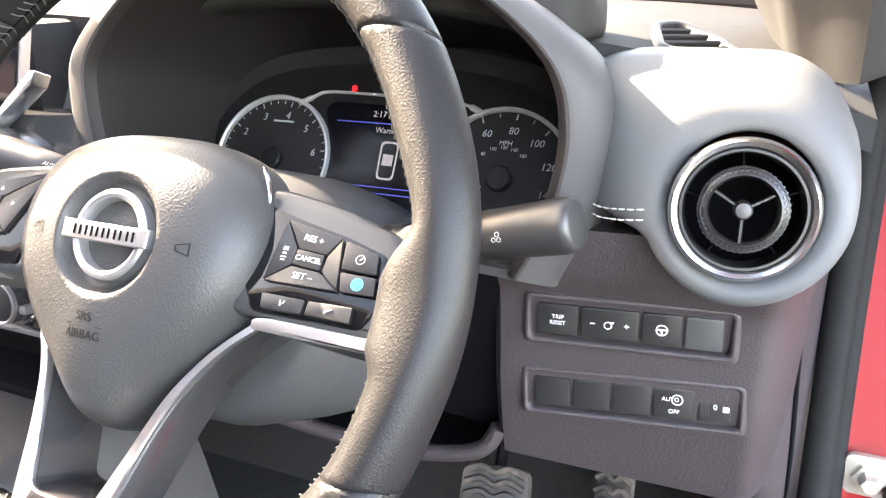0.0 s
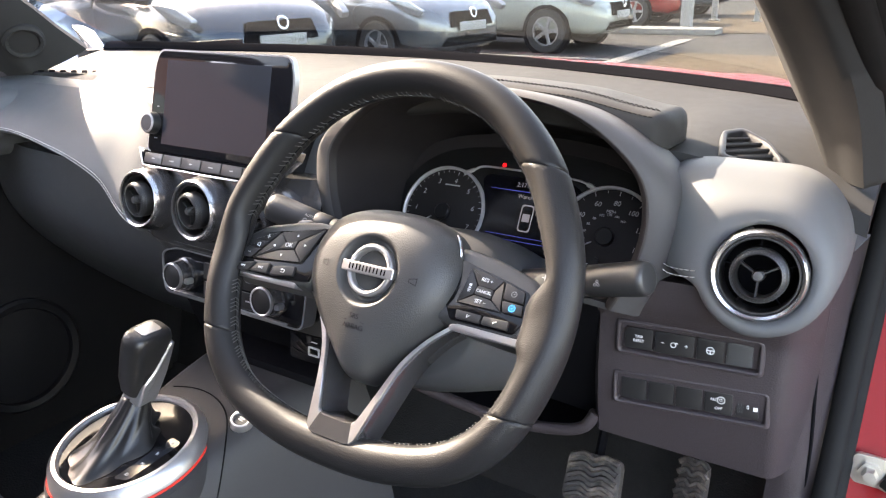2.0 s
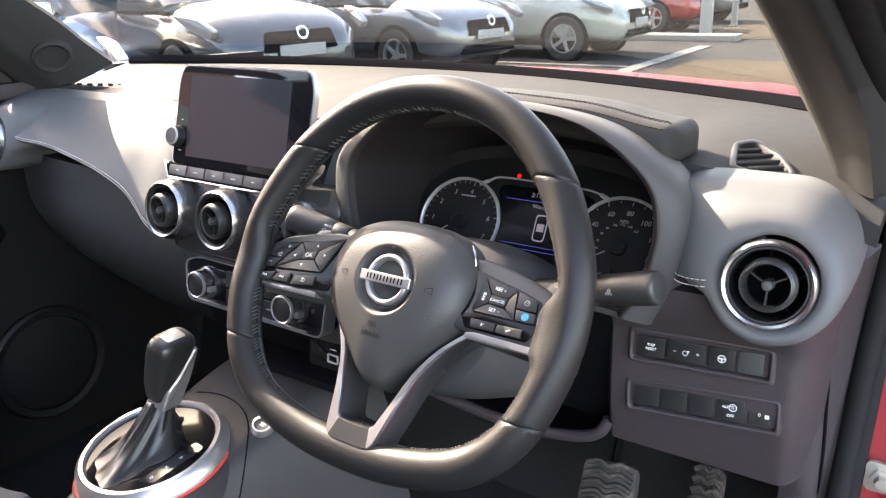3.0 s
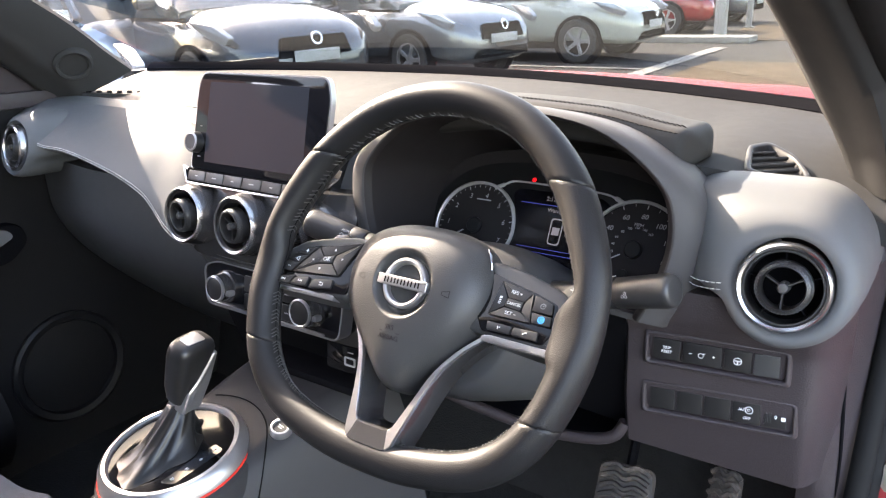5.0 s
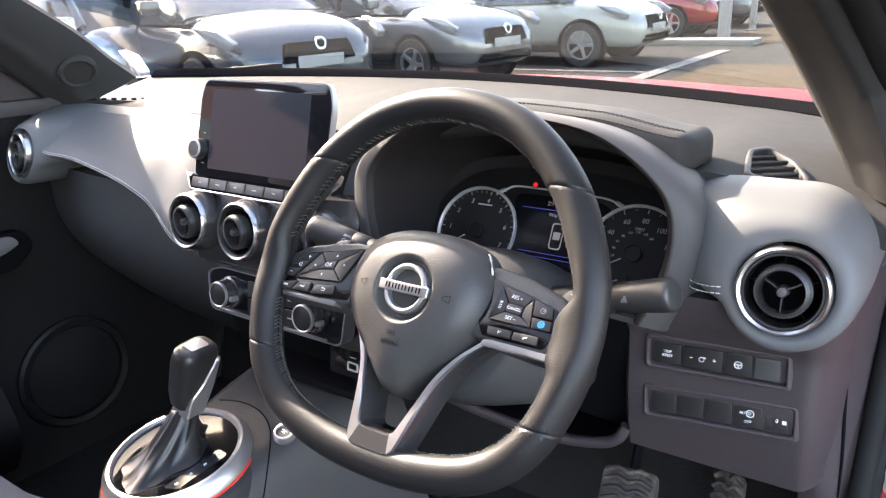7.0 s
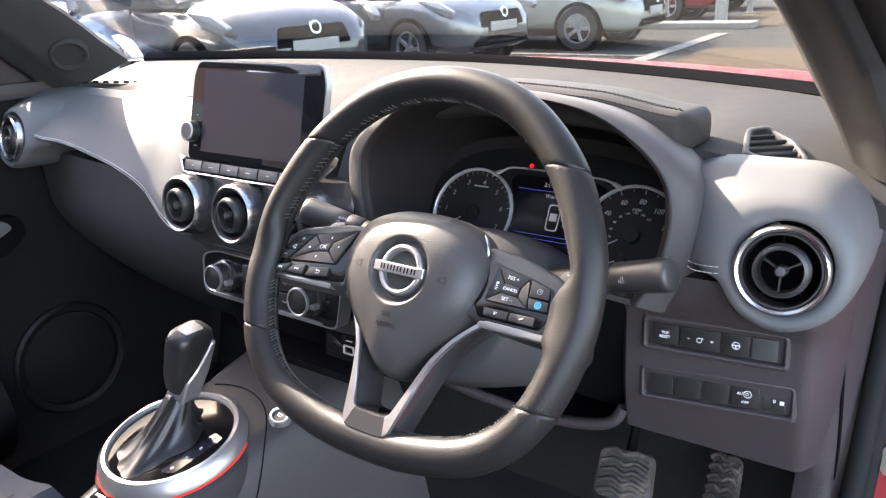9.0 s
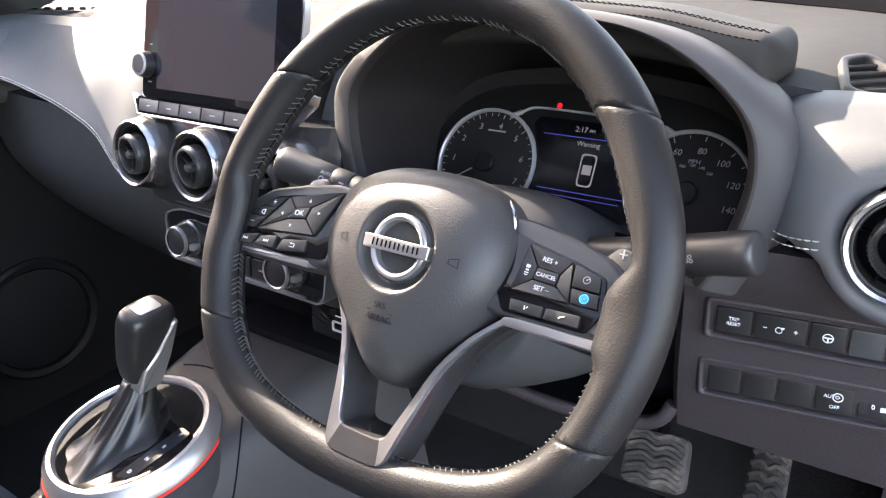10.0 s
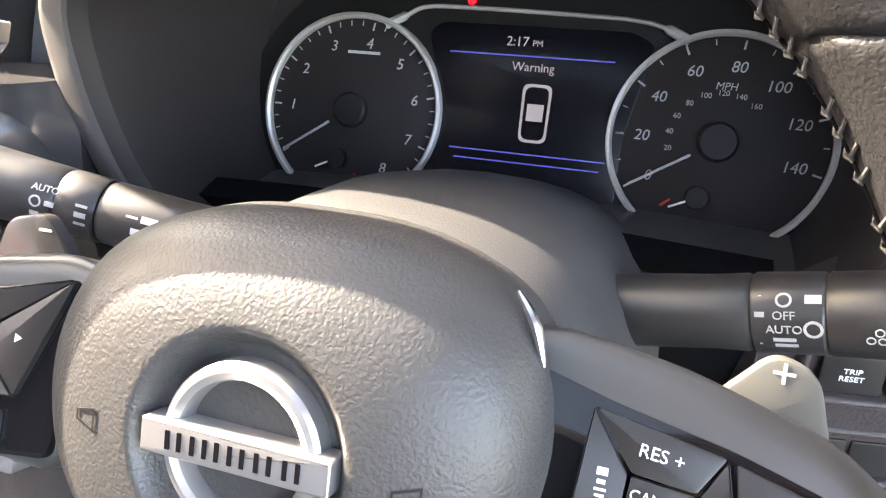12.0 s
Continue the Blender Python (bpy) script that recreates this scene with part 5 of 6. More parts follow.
part("knob_ring", lathe([(0.0100, 0.0108), (0.0102, 0.0117), (0.0122, 0.0113), (0.0126, 0.0100)], 40, shift(-0.108, -0.028, 0.0)), M_DIALMETAL, kn, "silver rim")

row = thing("display_button_row", pose(-0.004, 0.5665, 1.0315, 68, 0, 0), "row of grey buttons under the display", "button panel")
part("base", prism(rounded([(-0.108, -0.0085), (0.112, -0.0085), (0.118, 0.0095), (-0.114, 0.0095)], 0.003), -0.02, -0.001, 0.001), M_BLACK, row)
for k in range(6):
    x = -0.088 + 0.0355 * k
    b = part("button", prism(rounded([(x - 0.0170, -0.0065), (x + 0.0170, -0.0065), (x + 0.0170, 0.0068), (x - 0.0170, 0.0068)], 0.0012, 3), -0.002, 0.0022, 0.0007), M_SATIN, row)
    part("print", box(0.008 if k % 2 else 0.005, 0.0012, 0.0002, (x, 0.0, 0.0023)), M_GREY, b)
part("chrome_line", prism(rounded([(-0.110, -0.0118), (0.114, -0.0118), (0.113, -0.0088), (-0.109, -0.0088)], 0.001), -0.01, 0.0015, 0.0006), M_CHROME, row, "chrome strip")
part("chrome_line", prism(rounded([(-0.121, 0.012), (-0.108, -0.0118), (-0.105, -0.0100), (-0.117, 0.012)], 0.001), -0.01, 0.0015, 0.0006), M_CHROME, row, "chrome strip")
part("chrome_line", prism(rounded([(0.112, -0.0118), (0.150, 0.024), (0.152, 0.034), (0.146, 0.034), (0.109, -0.0090)], 0.002), -0.01, 0.004, 0.0012), M_CHROME, row, "chrome strip")

# ---------------------------------------------------------------- heater controls
hv = thing("heater_panel", pose(0.036, 0.5545, 0.889, 82, 0, 0), "heater control panel with two silver dials", "control panel")
part("base", prism(rounded([(-0.118, -0.030), (0.122, -0.030), (0.128, 0.022), (0.10, 0.030), (-0.096, 0.030), (-0.124, 0.022)], 0.012, 6), -0.03, 0.0, 0.002), M_GLOSS, hv, "black panel")
part("edge", frame_prism([(x * 1.016, y * 1.05) for x, y in rounded([(-0.118, -0.030), (0.122, -0.030), (0.128, 0.022), (0.10, 0.030), (-0.096, 0.030), (-0.124, 0.022)], 0.012, 6)],
                         rounded([(-0.118, -0.030), (0.122, -0.030), (0.128, 0.022), (0.10, 0.030), (-0.096, 0.030), (-0.124, 0.022)], 0.012, 6), -0.02, 0.0012), M_SILVER, hv, "thin silver frame")
for kx in (-0.078, 0.078):
    d = part("dial", lathe([(0.0150, 0.0190), (0.0162, 0.0198), (0.0172, 0.0190), (0.0182, 0.012), (0.0190, 0.003), (0.0215, 0.002), (0.0215, -0.004)], 56, shift(kx, 0.0, 0.003)), M_GUNMETAL, hv, "dark metal dial with a silver rim")
    part("dial_rim", lathe([(0.0150, 0.0194), (0.0162, 0.0203), (0.0174, 0.0196), (0.0178, 0.0165)], 56, shift(kx, 0.0, 0.003)), M_DIALMETAL, d, "silver rim")
    part("dial_face", lathe([(0, 0.0188), (0.0135, 0.0190), (0.0152, 0.0180), (0.0152, 0.012)], 48, shift(kx, 0.0, 0.003)), M_BUTTON, d)
    part("pointer", box(0.012, 0.008, 0.012, (kx + 0.0175, -0.004, 0.012), 0.003), M_DIALMETAL, d)
for kx in (-0.028, 0.004, 0.036):
    for ky in (-0.013, 0.011):
        b = part("button", prism(rounded([(kx - 0.0145, ky - 0.0105), (kx + 0.0145, ky - 0.0105), (kx + 0.0145, ky + 0.0105), (kx - 0.0145, ky + 0.0105)], 0.002, 3), -0.001, 0.0025, 0.0008), M_BUTTON, hv)
        part("print", box(0.007, 0.0016, 0.0002, (kx, ky, 0.0026)), M_GREY, b)
part("chrome_line", box(0.20, 0.003, 0.004, (0.0, -0.0275, 0.001), 0.001), M_SILVER, hv)
for dz in (0.0, 0.0055):
    seam = []
    for k in range(41):
        u = 0.06 + 0.88 * k / 40
        seam.append((lerp(-0.230, 0.19, u), 0.5552 + 0.075 * max(0.0, 0.5 - u) ** 2.2 * 4 + 0.03 * max(0.0, 2 * u - 1) ** 6, 0.9240 + dz))
    part("stitching", dashes(seam, 0.004, 0.0016, 0.0006, up=(0, -1, 0)), M_THREAD, dash, "grey stitching below the vents")

# ---------------------------------------------------------------- driver's switches
def switch_bank(m, label, slots, marks):
    ob = thing("switch_bank", m, label, "switch panel", "switch banks by the driver's door")
    w = slots[-1][1] + 0.0018
    o = rounded([(-0.0032, -0.0132), (w + 0.0014, -0.0132), (w + 0.0014, 0.0132), (-0.0032, 0.0132)], 0.004, 5)
    mid_x = (w - 0.0018) / 2
    def grown(k):
        return [(mid_x + (x - mid_x) * (1 + 2 * k / (w + 0.0018)), y * (1 + k / 0.0125)) for x, y in o]
    lip = [[(x, y, z) for x, y in grown(k)] for k, z in ((0.0, -0.010), (0.0012, -0.0005), (0.0022, 0.0016), (0.0036, 0.0020), (0.0052, 0.0010), (0.0070, -0.0030))]
    part("surround", loft(lip, True, False), M_PLASTIC, ob, "soft raised surround", angle=60)
    part("recess", prism(grown(0.0006), -0.012, -0.006), M_BLACK, ob)
    for a, b, kind in slots:
        s = part("switch", prism(rounded([(a + 0.0006, -0.0112), (b - 0.0006, -0.0112), (b - 0.0006, 0.0112), (a + 0.0006, 0.0112)], 0.0012, 3), -0.008, 0.0008 if kind != "wheel" else -0.001, 0.0009), M_BUTTON if kind != "plain" else M_SATIN, ob)
        for bm, mat in marks.get((a, b), ()):
            part("print", bm, mat, s)
    return ob


def flat(x, y, w, h, z=0.0009):
    return box(w, h, 0.0002, (x, y, z))


S1 = [(0.0, 0.029, ""), (0.030, 0.070, ""), (0.071, 0.098, ""), (0.099, 0.124, "plain")]
sw = Matrix.Translation((0.5190, 0.6135, 0.9180)) @ pose(0, 0, 0, 88, 0, 5.0) @ Matrix.Rotation(radians(1.7), 4, "Z") @ Matrix.Scale(0.925, 4)
m1 = {(0.0, 0.029): [(join(words("TRIP", 0.0042, shift(0.0145, 0.0022, 0.0009)), words("RESET", 0.0042, shift(0.0145, -0.0022, 0.0009))), M_WHITE)],
      (0.030, 0.070): [(join(flat(0.0385, 0, 0.0032, 0.0006), flat(0.0615, 0, 0.0032, 0.0006), flat(0.0615, 0, 0.0006, 0.0032), frame_prism(circle(0.0028, 20, 0.0490, -0.0006), circle(0.0022, 20, 0.0490, -0.0006), 0.0008, 0.001), flat(0.0520, 0.0016, 0.0020, 0.0012)), M_WHITE)],
      (0.071, 0.098): [(join(frame_prism(circle(0.0040, 24, 0.0845, 0), circle(0.0033, 24, 0.0845, 0), 0.0008, 0.001), flat(0.0845, 0.0003, 0.0066, 0.0010), flat(0.0845, -0.0016, 0.0012, 0.003)), M_WHITE)]}
switch_bank(sw, "upper bank of black dashboard switches in a raised frame", S1, m1)
S2 = [(0.0, 0.027, ""), (0.028, 0.055, ""), (0.056, 0.083, ""), (0.084, 0.112, ""), (0.114, 0.136, "wheel")]
sw = Matrix.Translation((0.5175, 0.6190, 0.8610)) @ pose(0, 0, 0, 86, 0, 4.5) @ Matrix.Rotation(radians(3.6), 4, "Z") @ Matrix.Scale(0.93, 4)
m2 = {(0.084, 0.112): [(join(words("AUTO", 0.0042, shift(0.0960, 0.0035, 0.0009)), words("OFF", 0.0042, shift(0.0985, -0.0055, 0.0009)), frame_prism(circle(0.0040, 20, 0.1005, 0.0035), circle(0.0033, 20, 0.1005, 0.0035), 0.0008, 0.001)), M_WHITE)],
      (0.114, 0.136): [(join(words("0", 0.0055, shift(0.1255, 0, -0.0008)), words("1", 0.0048, shift(0.1255, 0.007, -0.0008)), flat(0.1325, -0.001, 0.004, 0.004, -0.0008)), M_WHITE), (join(*[flat(0.1165 + 0.0015 * k, 0, 0.0006, 0.014, -0.0006) for k in range(4)]), M_SATIN)]}
switch_bank(sw, "lower bank of black dashboard switches with a headlamp wheel", S2, m2)

# demister grille on the top panel
gx, gy = Vector((0.9808, 0.0194, -0.1942)), Vector((0.0, 0.995, 0.0995))
GRILLE = Matrix((gx, gy, gx.cross(gy))).transposed().to_4x4()
dm = thing("demister_grille", Matrix.Translation((0.588, 0.752, 1.0855)) @ GRILLE, "grey plastic demister grille with dark slots", "air vent")
g = rounded([(-0.0355, 0.013), (-0.021, 0.042), (0.011, 0.019), (0.036, -0.029), (0.037, -0.0555), (0.0155, -0.065), (-0.019, -0.064)], 0.010, 5)
gc = Vector((0.002, -0.022))


def inset(k):
    return [tuple(gc + (Vector(p) - gc) * k) for p in g]


part("frame", loft([[(x, y, z) for x, y in inset(k)] for k, z in ((0.78, -0.009), (0.80, 0.0015), (0.84, 0.0028), (0.93, 0.0030), (0.98, 0.0018), (1.0, -0.004))], True, False), M_CONSOLE, dm, angle=60)
part("shaft", prism(inset(0.80), -0.012, -0.008), M_BLACK, dm)
for (ax, ay), (bx, by) in (((-0.0266, -0.0095), (-0.0074, 0.0140)), ((-0.0230, -0.0277), (0.0059, 0.0075)), ((-0.0186, -0.0460), (0.0154, -0.0046)), ((-0.0100, -0.0599), (0.0218, -0.0189)), ((0.0039, -0.0620), (0.0287, -0.0360))):
    run = math.atan2(by - ay, bx - ax)
    part("slat", box(math.hypot(bx - ax, by - ay) * 0.98, 0.0030, 0.0050, (0, 0, 0), 0.0006, 1, shift((ax + bx) / 2, (ay + by) / 2, 0.0) @ Matrix.Rotation(run, 4, "Z") @ Matrix.Rotation(radians(28), 4, "X")), M_CONSOLE, dm)
dl = thing("demister_grille", pose(-0.625, 0.795, 1.0925, 7, 4, 55), "grey plastic demister grille with dark slots", "air vent")
part("frame", prism(rounded([(-0.06, -0.016), (0.06, -0.016), (0.05, 0.016), (-0.05, 0.016)], 0.01), -0.01, 0.002, 0.002), M_DASHTOP, dl)
for k in range(6):
    part("slot", box(0.009, 0.016, 0.004, (-0.045 + 0.018 * k, 0, 0.0012)), M_BLACK, dl)

# ---------------------------------------------------------------- centre console
console = thing("centre_console", None, "grey centre console with a gear selector", "console")


def con_fn(u, v):
    y = lerp(-0.35, 0.665, v)
    zc = table(y, [-0.35, 0.2, 0.33, 0.45, 0.56, 0.66], [0.62, 0.662, 0.695, 0.735, 0.763, 0.775])
    half = table(y, [-0.35, 0.25, 0.45, 0.66], [0.105, 0.105, 0.115, 0.14])
    cx = 0.02 + 0.02 * max(0, (y - 0.4) / 0.26)
    s = 2 * u - 1
    return (cx + half * s * (1 + 0.25 * abs(s) ** 5), y, zc - 0.30 * max(0.0, (abs(s) - 0.50) / 0.50) ** 3.2)


part("body", sheet(con_fn, 40, 50, 0.02, (0, 0, -1)), M_CONSOLE, console, "grey soft-touch console sides")


def deck_fn(u, v):
    y = lerp(-0.33, 0.355, v)
    s = 2 * u - 1
    x, yy, z = con_fn(0.5 + 0.5 * s * 0.66, (y + 0.35) / 1.015)
    return (x, y, z + 0.006 - 0.004 * abs(s) ** 6)


part("rear_deck", sheet(deck_fn, 20, 30, 0.012, (0, 0, -1)), M_DECK, console, "glossy gunmetal rear deck")
sel = thing("gear_selector", Matrix.Translation((0.012, 0.405, 0.735)) @ pose(0, 0, 0, 10, 0, 0), "automatic gear selector with a leather boot in a silver ring", "gear selector")
part("ring", lathe([(0.074, -0.002), (0.0745, 0.007), (0.077, 0.010), (0.081, 0.0095), (0.0875, 0.003), (0.0905, -0.010), (0.091, -0.03)], 80), M_SILVER, sel, "broad satin silver ring")
part("red_line", lathe([(0.0905, -0.008), (0.0918, -0.0088), (0.0918, -0.0106), (0.0905, -0.0115)], 80), M_REDLINE, sel, "red accent line")
part("skirt", lathe([(0.091, -0.011), (0.0955, -0.015), (0.098, -0.028), (0.099, -0.05)], 80), M_CONSOLE, sel)
plate = part("plate", lathe([(0, 0.0015), (0.060, 0.0015), (0.0745, 0.004)], 64), M_GLOSS, sel, "gloss black plate with gear letters")
for k, ch in enumerate("PRND"):
    part("letter", words(ch, 0.0060, shift(0.049 - 0.0025 * k, 0.024 - 0.019 * k, 0.0022) @ Matrix.Rotation(0.0, 4, "Z")), M_WHITE, plate)
part("gate", prism(rounded([(0.032, -0.044), (0.050, -0.038), (0.058, 0.030), (0.040, 0.032)], 0.004), 0.0015, 0.0020), M_ACTIVE, plate, "grey indicator strip")
rings = []
for k in range(22):
    t = k / 21
    cxx, cyy = lerp(-0.010, -0.008, t), lerp(-0.012, 0.034, t ** 0.9)
    a0, b0 = lerp(0.039, 0.0135, t ** 0.62), lerp(0.063, 0.015, t ** 0.6)
    ring = []
    for j in range(72):
        a = 2 * math.pi * j / 72
        f = 1 + 0.17 * (1 - t) ** 0.6 * math.sin(4 * a + 1.6 * t + 0.2) * math.sin(math.pi * min(1, t + 0.25)) + 0.05 * math.sin(9 * a - 5 * t)
        ring.append((cxx + a0 * f * math.cos(a), cyy + b0 * f * math.sin(a), 0.002 + 0.050 * t ** 1.15))
    rings.append(ring)
part("boot", loft(rings), material("boot_leather", (0.011, 0.0108, 0.011), 0.30, spec=0.35, grain=0.2, grain_size=0.001, wrinkle=0.1), sel, "creased leather boot", angle=70)
lean = shift(-0.006, 0.034, 0.047) @ pose(0, 0, 0, -12, 19, 0)
part("neck", loft([[(x * s, y * s2 + o, z) for x, y in rounded([(-0.0115, -0.013), (0.0115, -0.013), (0.0115, 0.013), (-0.0115, 0.013)], 0.006, 4)] for s, s2, o, z in
                   ((1.15, 1.15, 0, -0.004), (1.0, 1.0, 0, 0.006), (0.95, 1.0, 0.0, 0.03), (1.0, 1.2, 0.0, 0.055))]), M_DIALMETAL, sel, "satin silver neck").matrix_local = lean
kb = loft([[(x * s, y * s2 + o, z) for x, y in rounded([(-0.0170, -0.024), (0.0170, -0.024), (0.0170, 0.024), (-0.0170, 0.024)], 0.015, 6)] for s, s2, o, z in
           ((0.75, 0.55, -0.006, 0.012), (0.92, 0.72, -0.006, 0.03), (1.0, 0.95, -0.002, 0.052), (1.06, 1.12, 0.001, 0.072), (1.05, 1.14, 0.002, 0.082), (0.98, 1.06, 0.002, 0.089), (0.82, 0.88, 0.002, 0.0935), (0.5, 0.55, 0.002, 0.0955))])
knob = part("knob", kb, M_BUTTON, sel, "dark satin selector knob", angle=70)
knob.matrix_local = lean
part("cap", prism(rounded([(-0.008, -0.012), (0.008, -0.012), (0.009, 0.014), (-0.009, 0.014)], 0.004), 0.0945, 0.0962, 0.0008), M_SILVER, knob, "silver cap").matrix_local = Matrix()
part("flank", prism(rounded([(-0.016, 0.0), (0.012, 0.0), (0.022, 0.035), (0.027, 0.078), (0.020, 0.078), (0.003, 0.045), (-0.011, 0.030)], 0.004), 0.004, 0.0192, 0.004, 3, m=pose(0, 0, 0, 90, 0, 90)), M_DIALMETAL, knob, "satin silver flank")
bt = part("release_button", prism(rounded([(-0.009, 0.02), (0.009, 0.02), (0.009, 0.05), (-0.009, 0.05)], 0.004), 0.0, 0.004, 0.001), M_BUTTON, knob)
bt.matrix_local = pose(0.013, 0, 0.035, 0, 90, 0) @ shift(0, -0.03, 0)



def console_z(x, y):
    """Height of the console's skin."""
    v = (y + 0.35) / 1.015
    lo, hi = 0.0, 1.0
    for _ in range(30):
        m = (lo + hi) / 2
        if con_fn(m, v)[0] < x:
            lo = m
        else:
            hi = m
    return con_fn(lo, v)[2]


groove = [(0.014 + 0.108 * math.cos(radians(a)), 0.408 + 0.108 * math.sin(radians(a))) for a in range(115, -1, -5)] + [(0.122 - 0.004 * k, 0.408 - 0.03 * k) for k in range(1, 8)]
part("groove", tube([(x, y, console_z(x, y) + 0.0001) for x, y in groove], 0.0009, 8), M_BLACK, console, "dark groove round the selector")
st = thing("start_button", Matrix.Translation((0.124, 0.478, 0.7680)) @ pose(0, 0, 0, 14, 14, 0) @ Matrix.Scale(0.72, 4), "round engine start button with a silver ring", "button")
part("ring", lathe([(0.0125, -0.008), (0.0125, 0.002), (0.0140, 0.0035), (0.0165, 0.003), (0.0180, 0.0), (0.0185, -0.01)], 48), M_SILVER, st)
part("cap", lathe([(0, 0.0005), (0.011, 0.001), (0.0122, 0.0), (0.0124, -0.006)], 40), M_BUTTON, st)
part("print", join(box(0.010, 0.0012, 0.0003, (0, 0.002, 0.0012)), box(0.008, 0.0012, 0.0003, (0, -0.002, 0.0012))), M_WHITE, st)
md = thing("mode_switch", Matrix.Translation((-0.004, 0.302, 0.7010)) @ pose(0, 0, 0, 14, 0, 0), "small black mode rocker switch on the console", "switch")
part("frame", prism(rounded([(-0.013, -0.024), (0.013, -0.024), (0.013, 0.024), (-0.013, 0.024)], 0.003), -0.01, 0.003, 0.001), M_BLACK, md)
part("rocker", prism(rounded([(-0.0105, -0.020), (0.0105, -0.020), (0.0105, 0.004), (-0.0105, 0.004)], 0.002), 0.0, 0.006, 0.001), M_SATIN, md, "silver rocker")
part("print", words("MODE", 0.0060, shift(0, 0.0125, 0.0032)), M_WHITE, md)
# Solid black block standing in for a shaded hollow.
part("cubby", box(0.21, 0.065, 0.012, (0.062, 0.612, 0.7720), 0.004), M_BLACK, console, "tray in front of the selector, its shade put in as black")
us = thing("usb_panel", pose(0.134, 0.592, 0.812, 84, 0, 0), "black panel with a usb socket", "socket")
part("base", prism(rounded([(-0.035, -0.018), (0.03, -0.018), (0.03, 0.018), (-0.035, 0.018)], 0.004), -0.01, 0.003, 0.001), M_GLOSS, us)
part("socket", frame_prism(rounded([(-0.004, -0.008), (0.014, -0.008), (0.014, 0.004), (-0.004, 0.004)], 0.002), rounded([(-0.002, -0.006), (0.012, -0.006), (0.012, 0.002), (-0.002, 0.002)], 0.002), 0.003, 0.0045), M_GREY, us)
part("print", box(0.010, 0.0012, 0.0003, (0.005, 0.010, 0.0032)), M_WHITE, us)

# ---------------------------------------------------------------- pedals


def pedal(name, m, w, h, label, taper):
    ob = thing(name, m, label, "pedal", "pedals")
    o = rounded([(-w / 2, -h / 2), (w / 2, -h / 2), (w / 2 * taper, h / 2), (-w / 2 * taper, h / 2)], 0.014, 5)
    part("pad", prism(o, -0.012, 0.004, 0.003), M_PEDAL, ob, "worn rubber pad")
    n = int(h / 0.014)
    for k in range(n):
        y = -h / 2 + (k + 0.7) * h / n
        ww = w * 0.42
        pts = [(-ww, y - 0.004, 0.005), (-ww * 0.45, y + 0.003, 0.006), (0, y - 0.003, 0.006), (ww * 0.45, y + 0.003, 0.006), (ww, y - 0.004, 0.005)]
        part("tread", tube(spline(pts, 14), 0.0042, 6, up=(0, 0, 1), r2=0.0040), M_PEDAL, ob)
    part("arm", tube([(0, h / 2 - 0.02, -0.012), (0, h / 2 + 0.04, -0.02), (0.01, h / 2 + 0.16, -0.05), (0.01, h / 2 + 0.30, -0.08)], 0.007, 8, r2=0.012), M_BLACK, ob, "black pedal arm")
    return ob


pedal("brake_pedal", pose(0.407, 0.866, 0.556, 58, -4, 2), 0.085, 0.072, "worn brake pedal with a chevron rubber tread", 0.94)
pedal("accelerator_pedal", pose(0.537, 0.895, 0.545, 62, -4, -6), 0.05, 0.13, "narrow worn accelerator pedal with a ribbed tread", 0.75)

# ---------------------------------------------------------------- passenger seat
seat = thing("passenger_seat", None, "dark cloth passenger seat with piped bolsters", "car seat")


def seat_fn(u, v):
    x = lerp(-0.64, -0.150, u)
    s = 2 * u - 1
    y = lerp(-0.28, 0.364, v)
    z = 0.60 + 0.03 * v + 0.028 * max(0.0, (abs(s) - 0.55) / 0.45) ** 1.5 - 0.13 * max(0.0, (v - 0.94) / 0.06) ** 2.2 - 0.13 * max(0.0, (abs(s) - 0.94) / 0.06) ** 2
    return (x, y + 0.0 * s, z)


part("cushion", sheet(seat_fn, 40, 40, 0.10, (0, 0, -1)), M_FABRIC, seat)
part("piping", tube([seat_fn(0.895, k / 30) for k in range(28)], 0.0016, 6), M_THREAD, seat, "grey piping")
part("backrest", moved(box(0.46, 0.12, 0.62, (0, 0, 0.31), 0.05, 4), pose(-0.37, -0.27, 0.56, -14, 0, 0)), M_FABRIC, seat)
part("base", box(0.42, 0.52, 0.16, (-0.37, 0.0, 0.44), 0.02), M_BLACK, seat)

# ---------------------------------------------------------------- outside
OUT = Matrix.Rotation(radians(SLOPE), 4, "X")


def paved(name, color, vary_scale, stain, stain_color):
    return material(name, color, 0.92, spec=0.08, vary=0.25, vary_scale=vary_scale, grain=0.5, grain_size=0.02, stain=stain, stain_color=stain_color, rough_vary=0.05)


M_ASPHALT = paved("worn_asphalt", (0.045, 0.043, 0.041), 0.6, 0.35, (0.10, 0.09, 0.075))
M_PAVING = paved("tan_paving", (0.085, 0.064, 0.043), 0.8, 0.4, (0.12, 0.09, 0.065))
M_LINE = material("worn_white_paint", (0.17, 0.165, 0.15), 0.8, stain=0.4, stain_color=(0.2, 0.18, 0.15), vary_scale=2)
M_KERB = material("pale_concrete", (0.2, 0.195, 0.175), 0.85, vary_scale=3, stain=0.3)
M_TYRE = material("tyre_rubber", (0.02, 0.02, 0.02), 0.8)
M_ALLOY = material("alloy_grey", (0.35, 0.35, 0.36), 0.35, metal=0.7)
M_CARGLASS = material("tinted_car_glass", (0.03, 0.04, 0.045), 0.04, coat=0.5, rough_vary=0.0)
M_LAMP = material("lamp_glass", (0.22, 0.23, 0.25), 0.1, coat=0.8, metal=0.3)
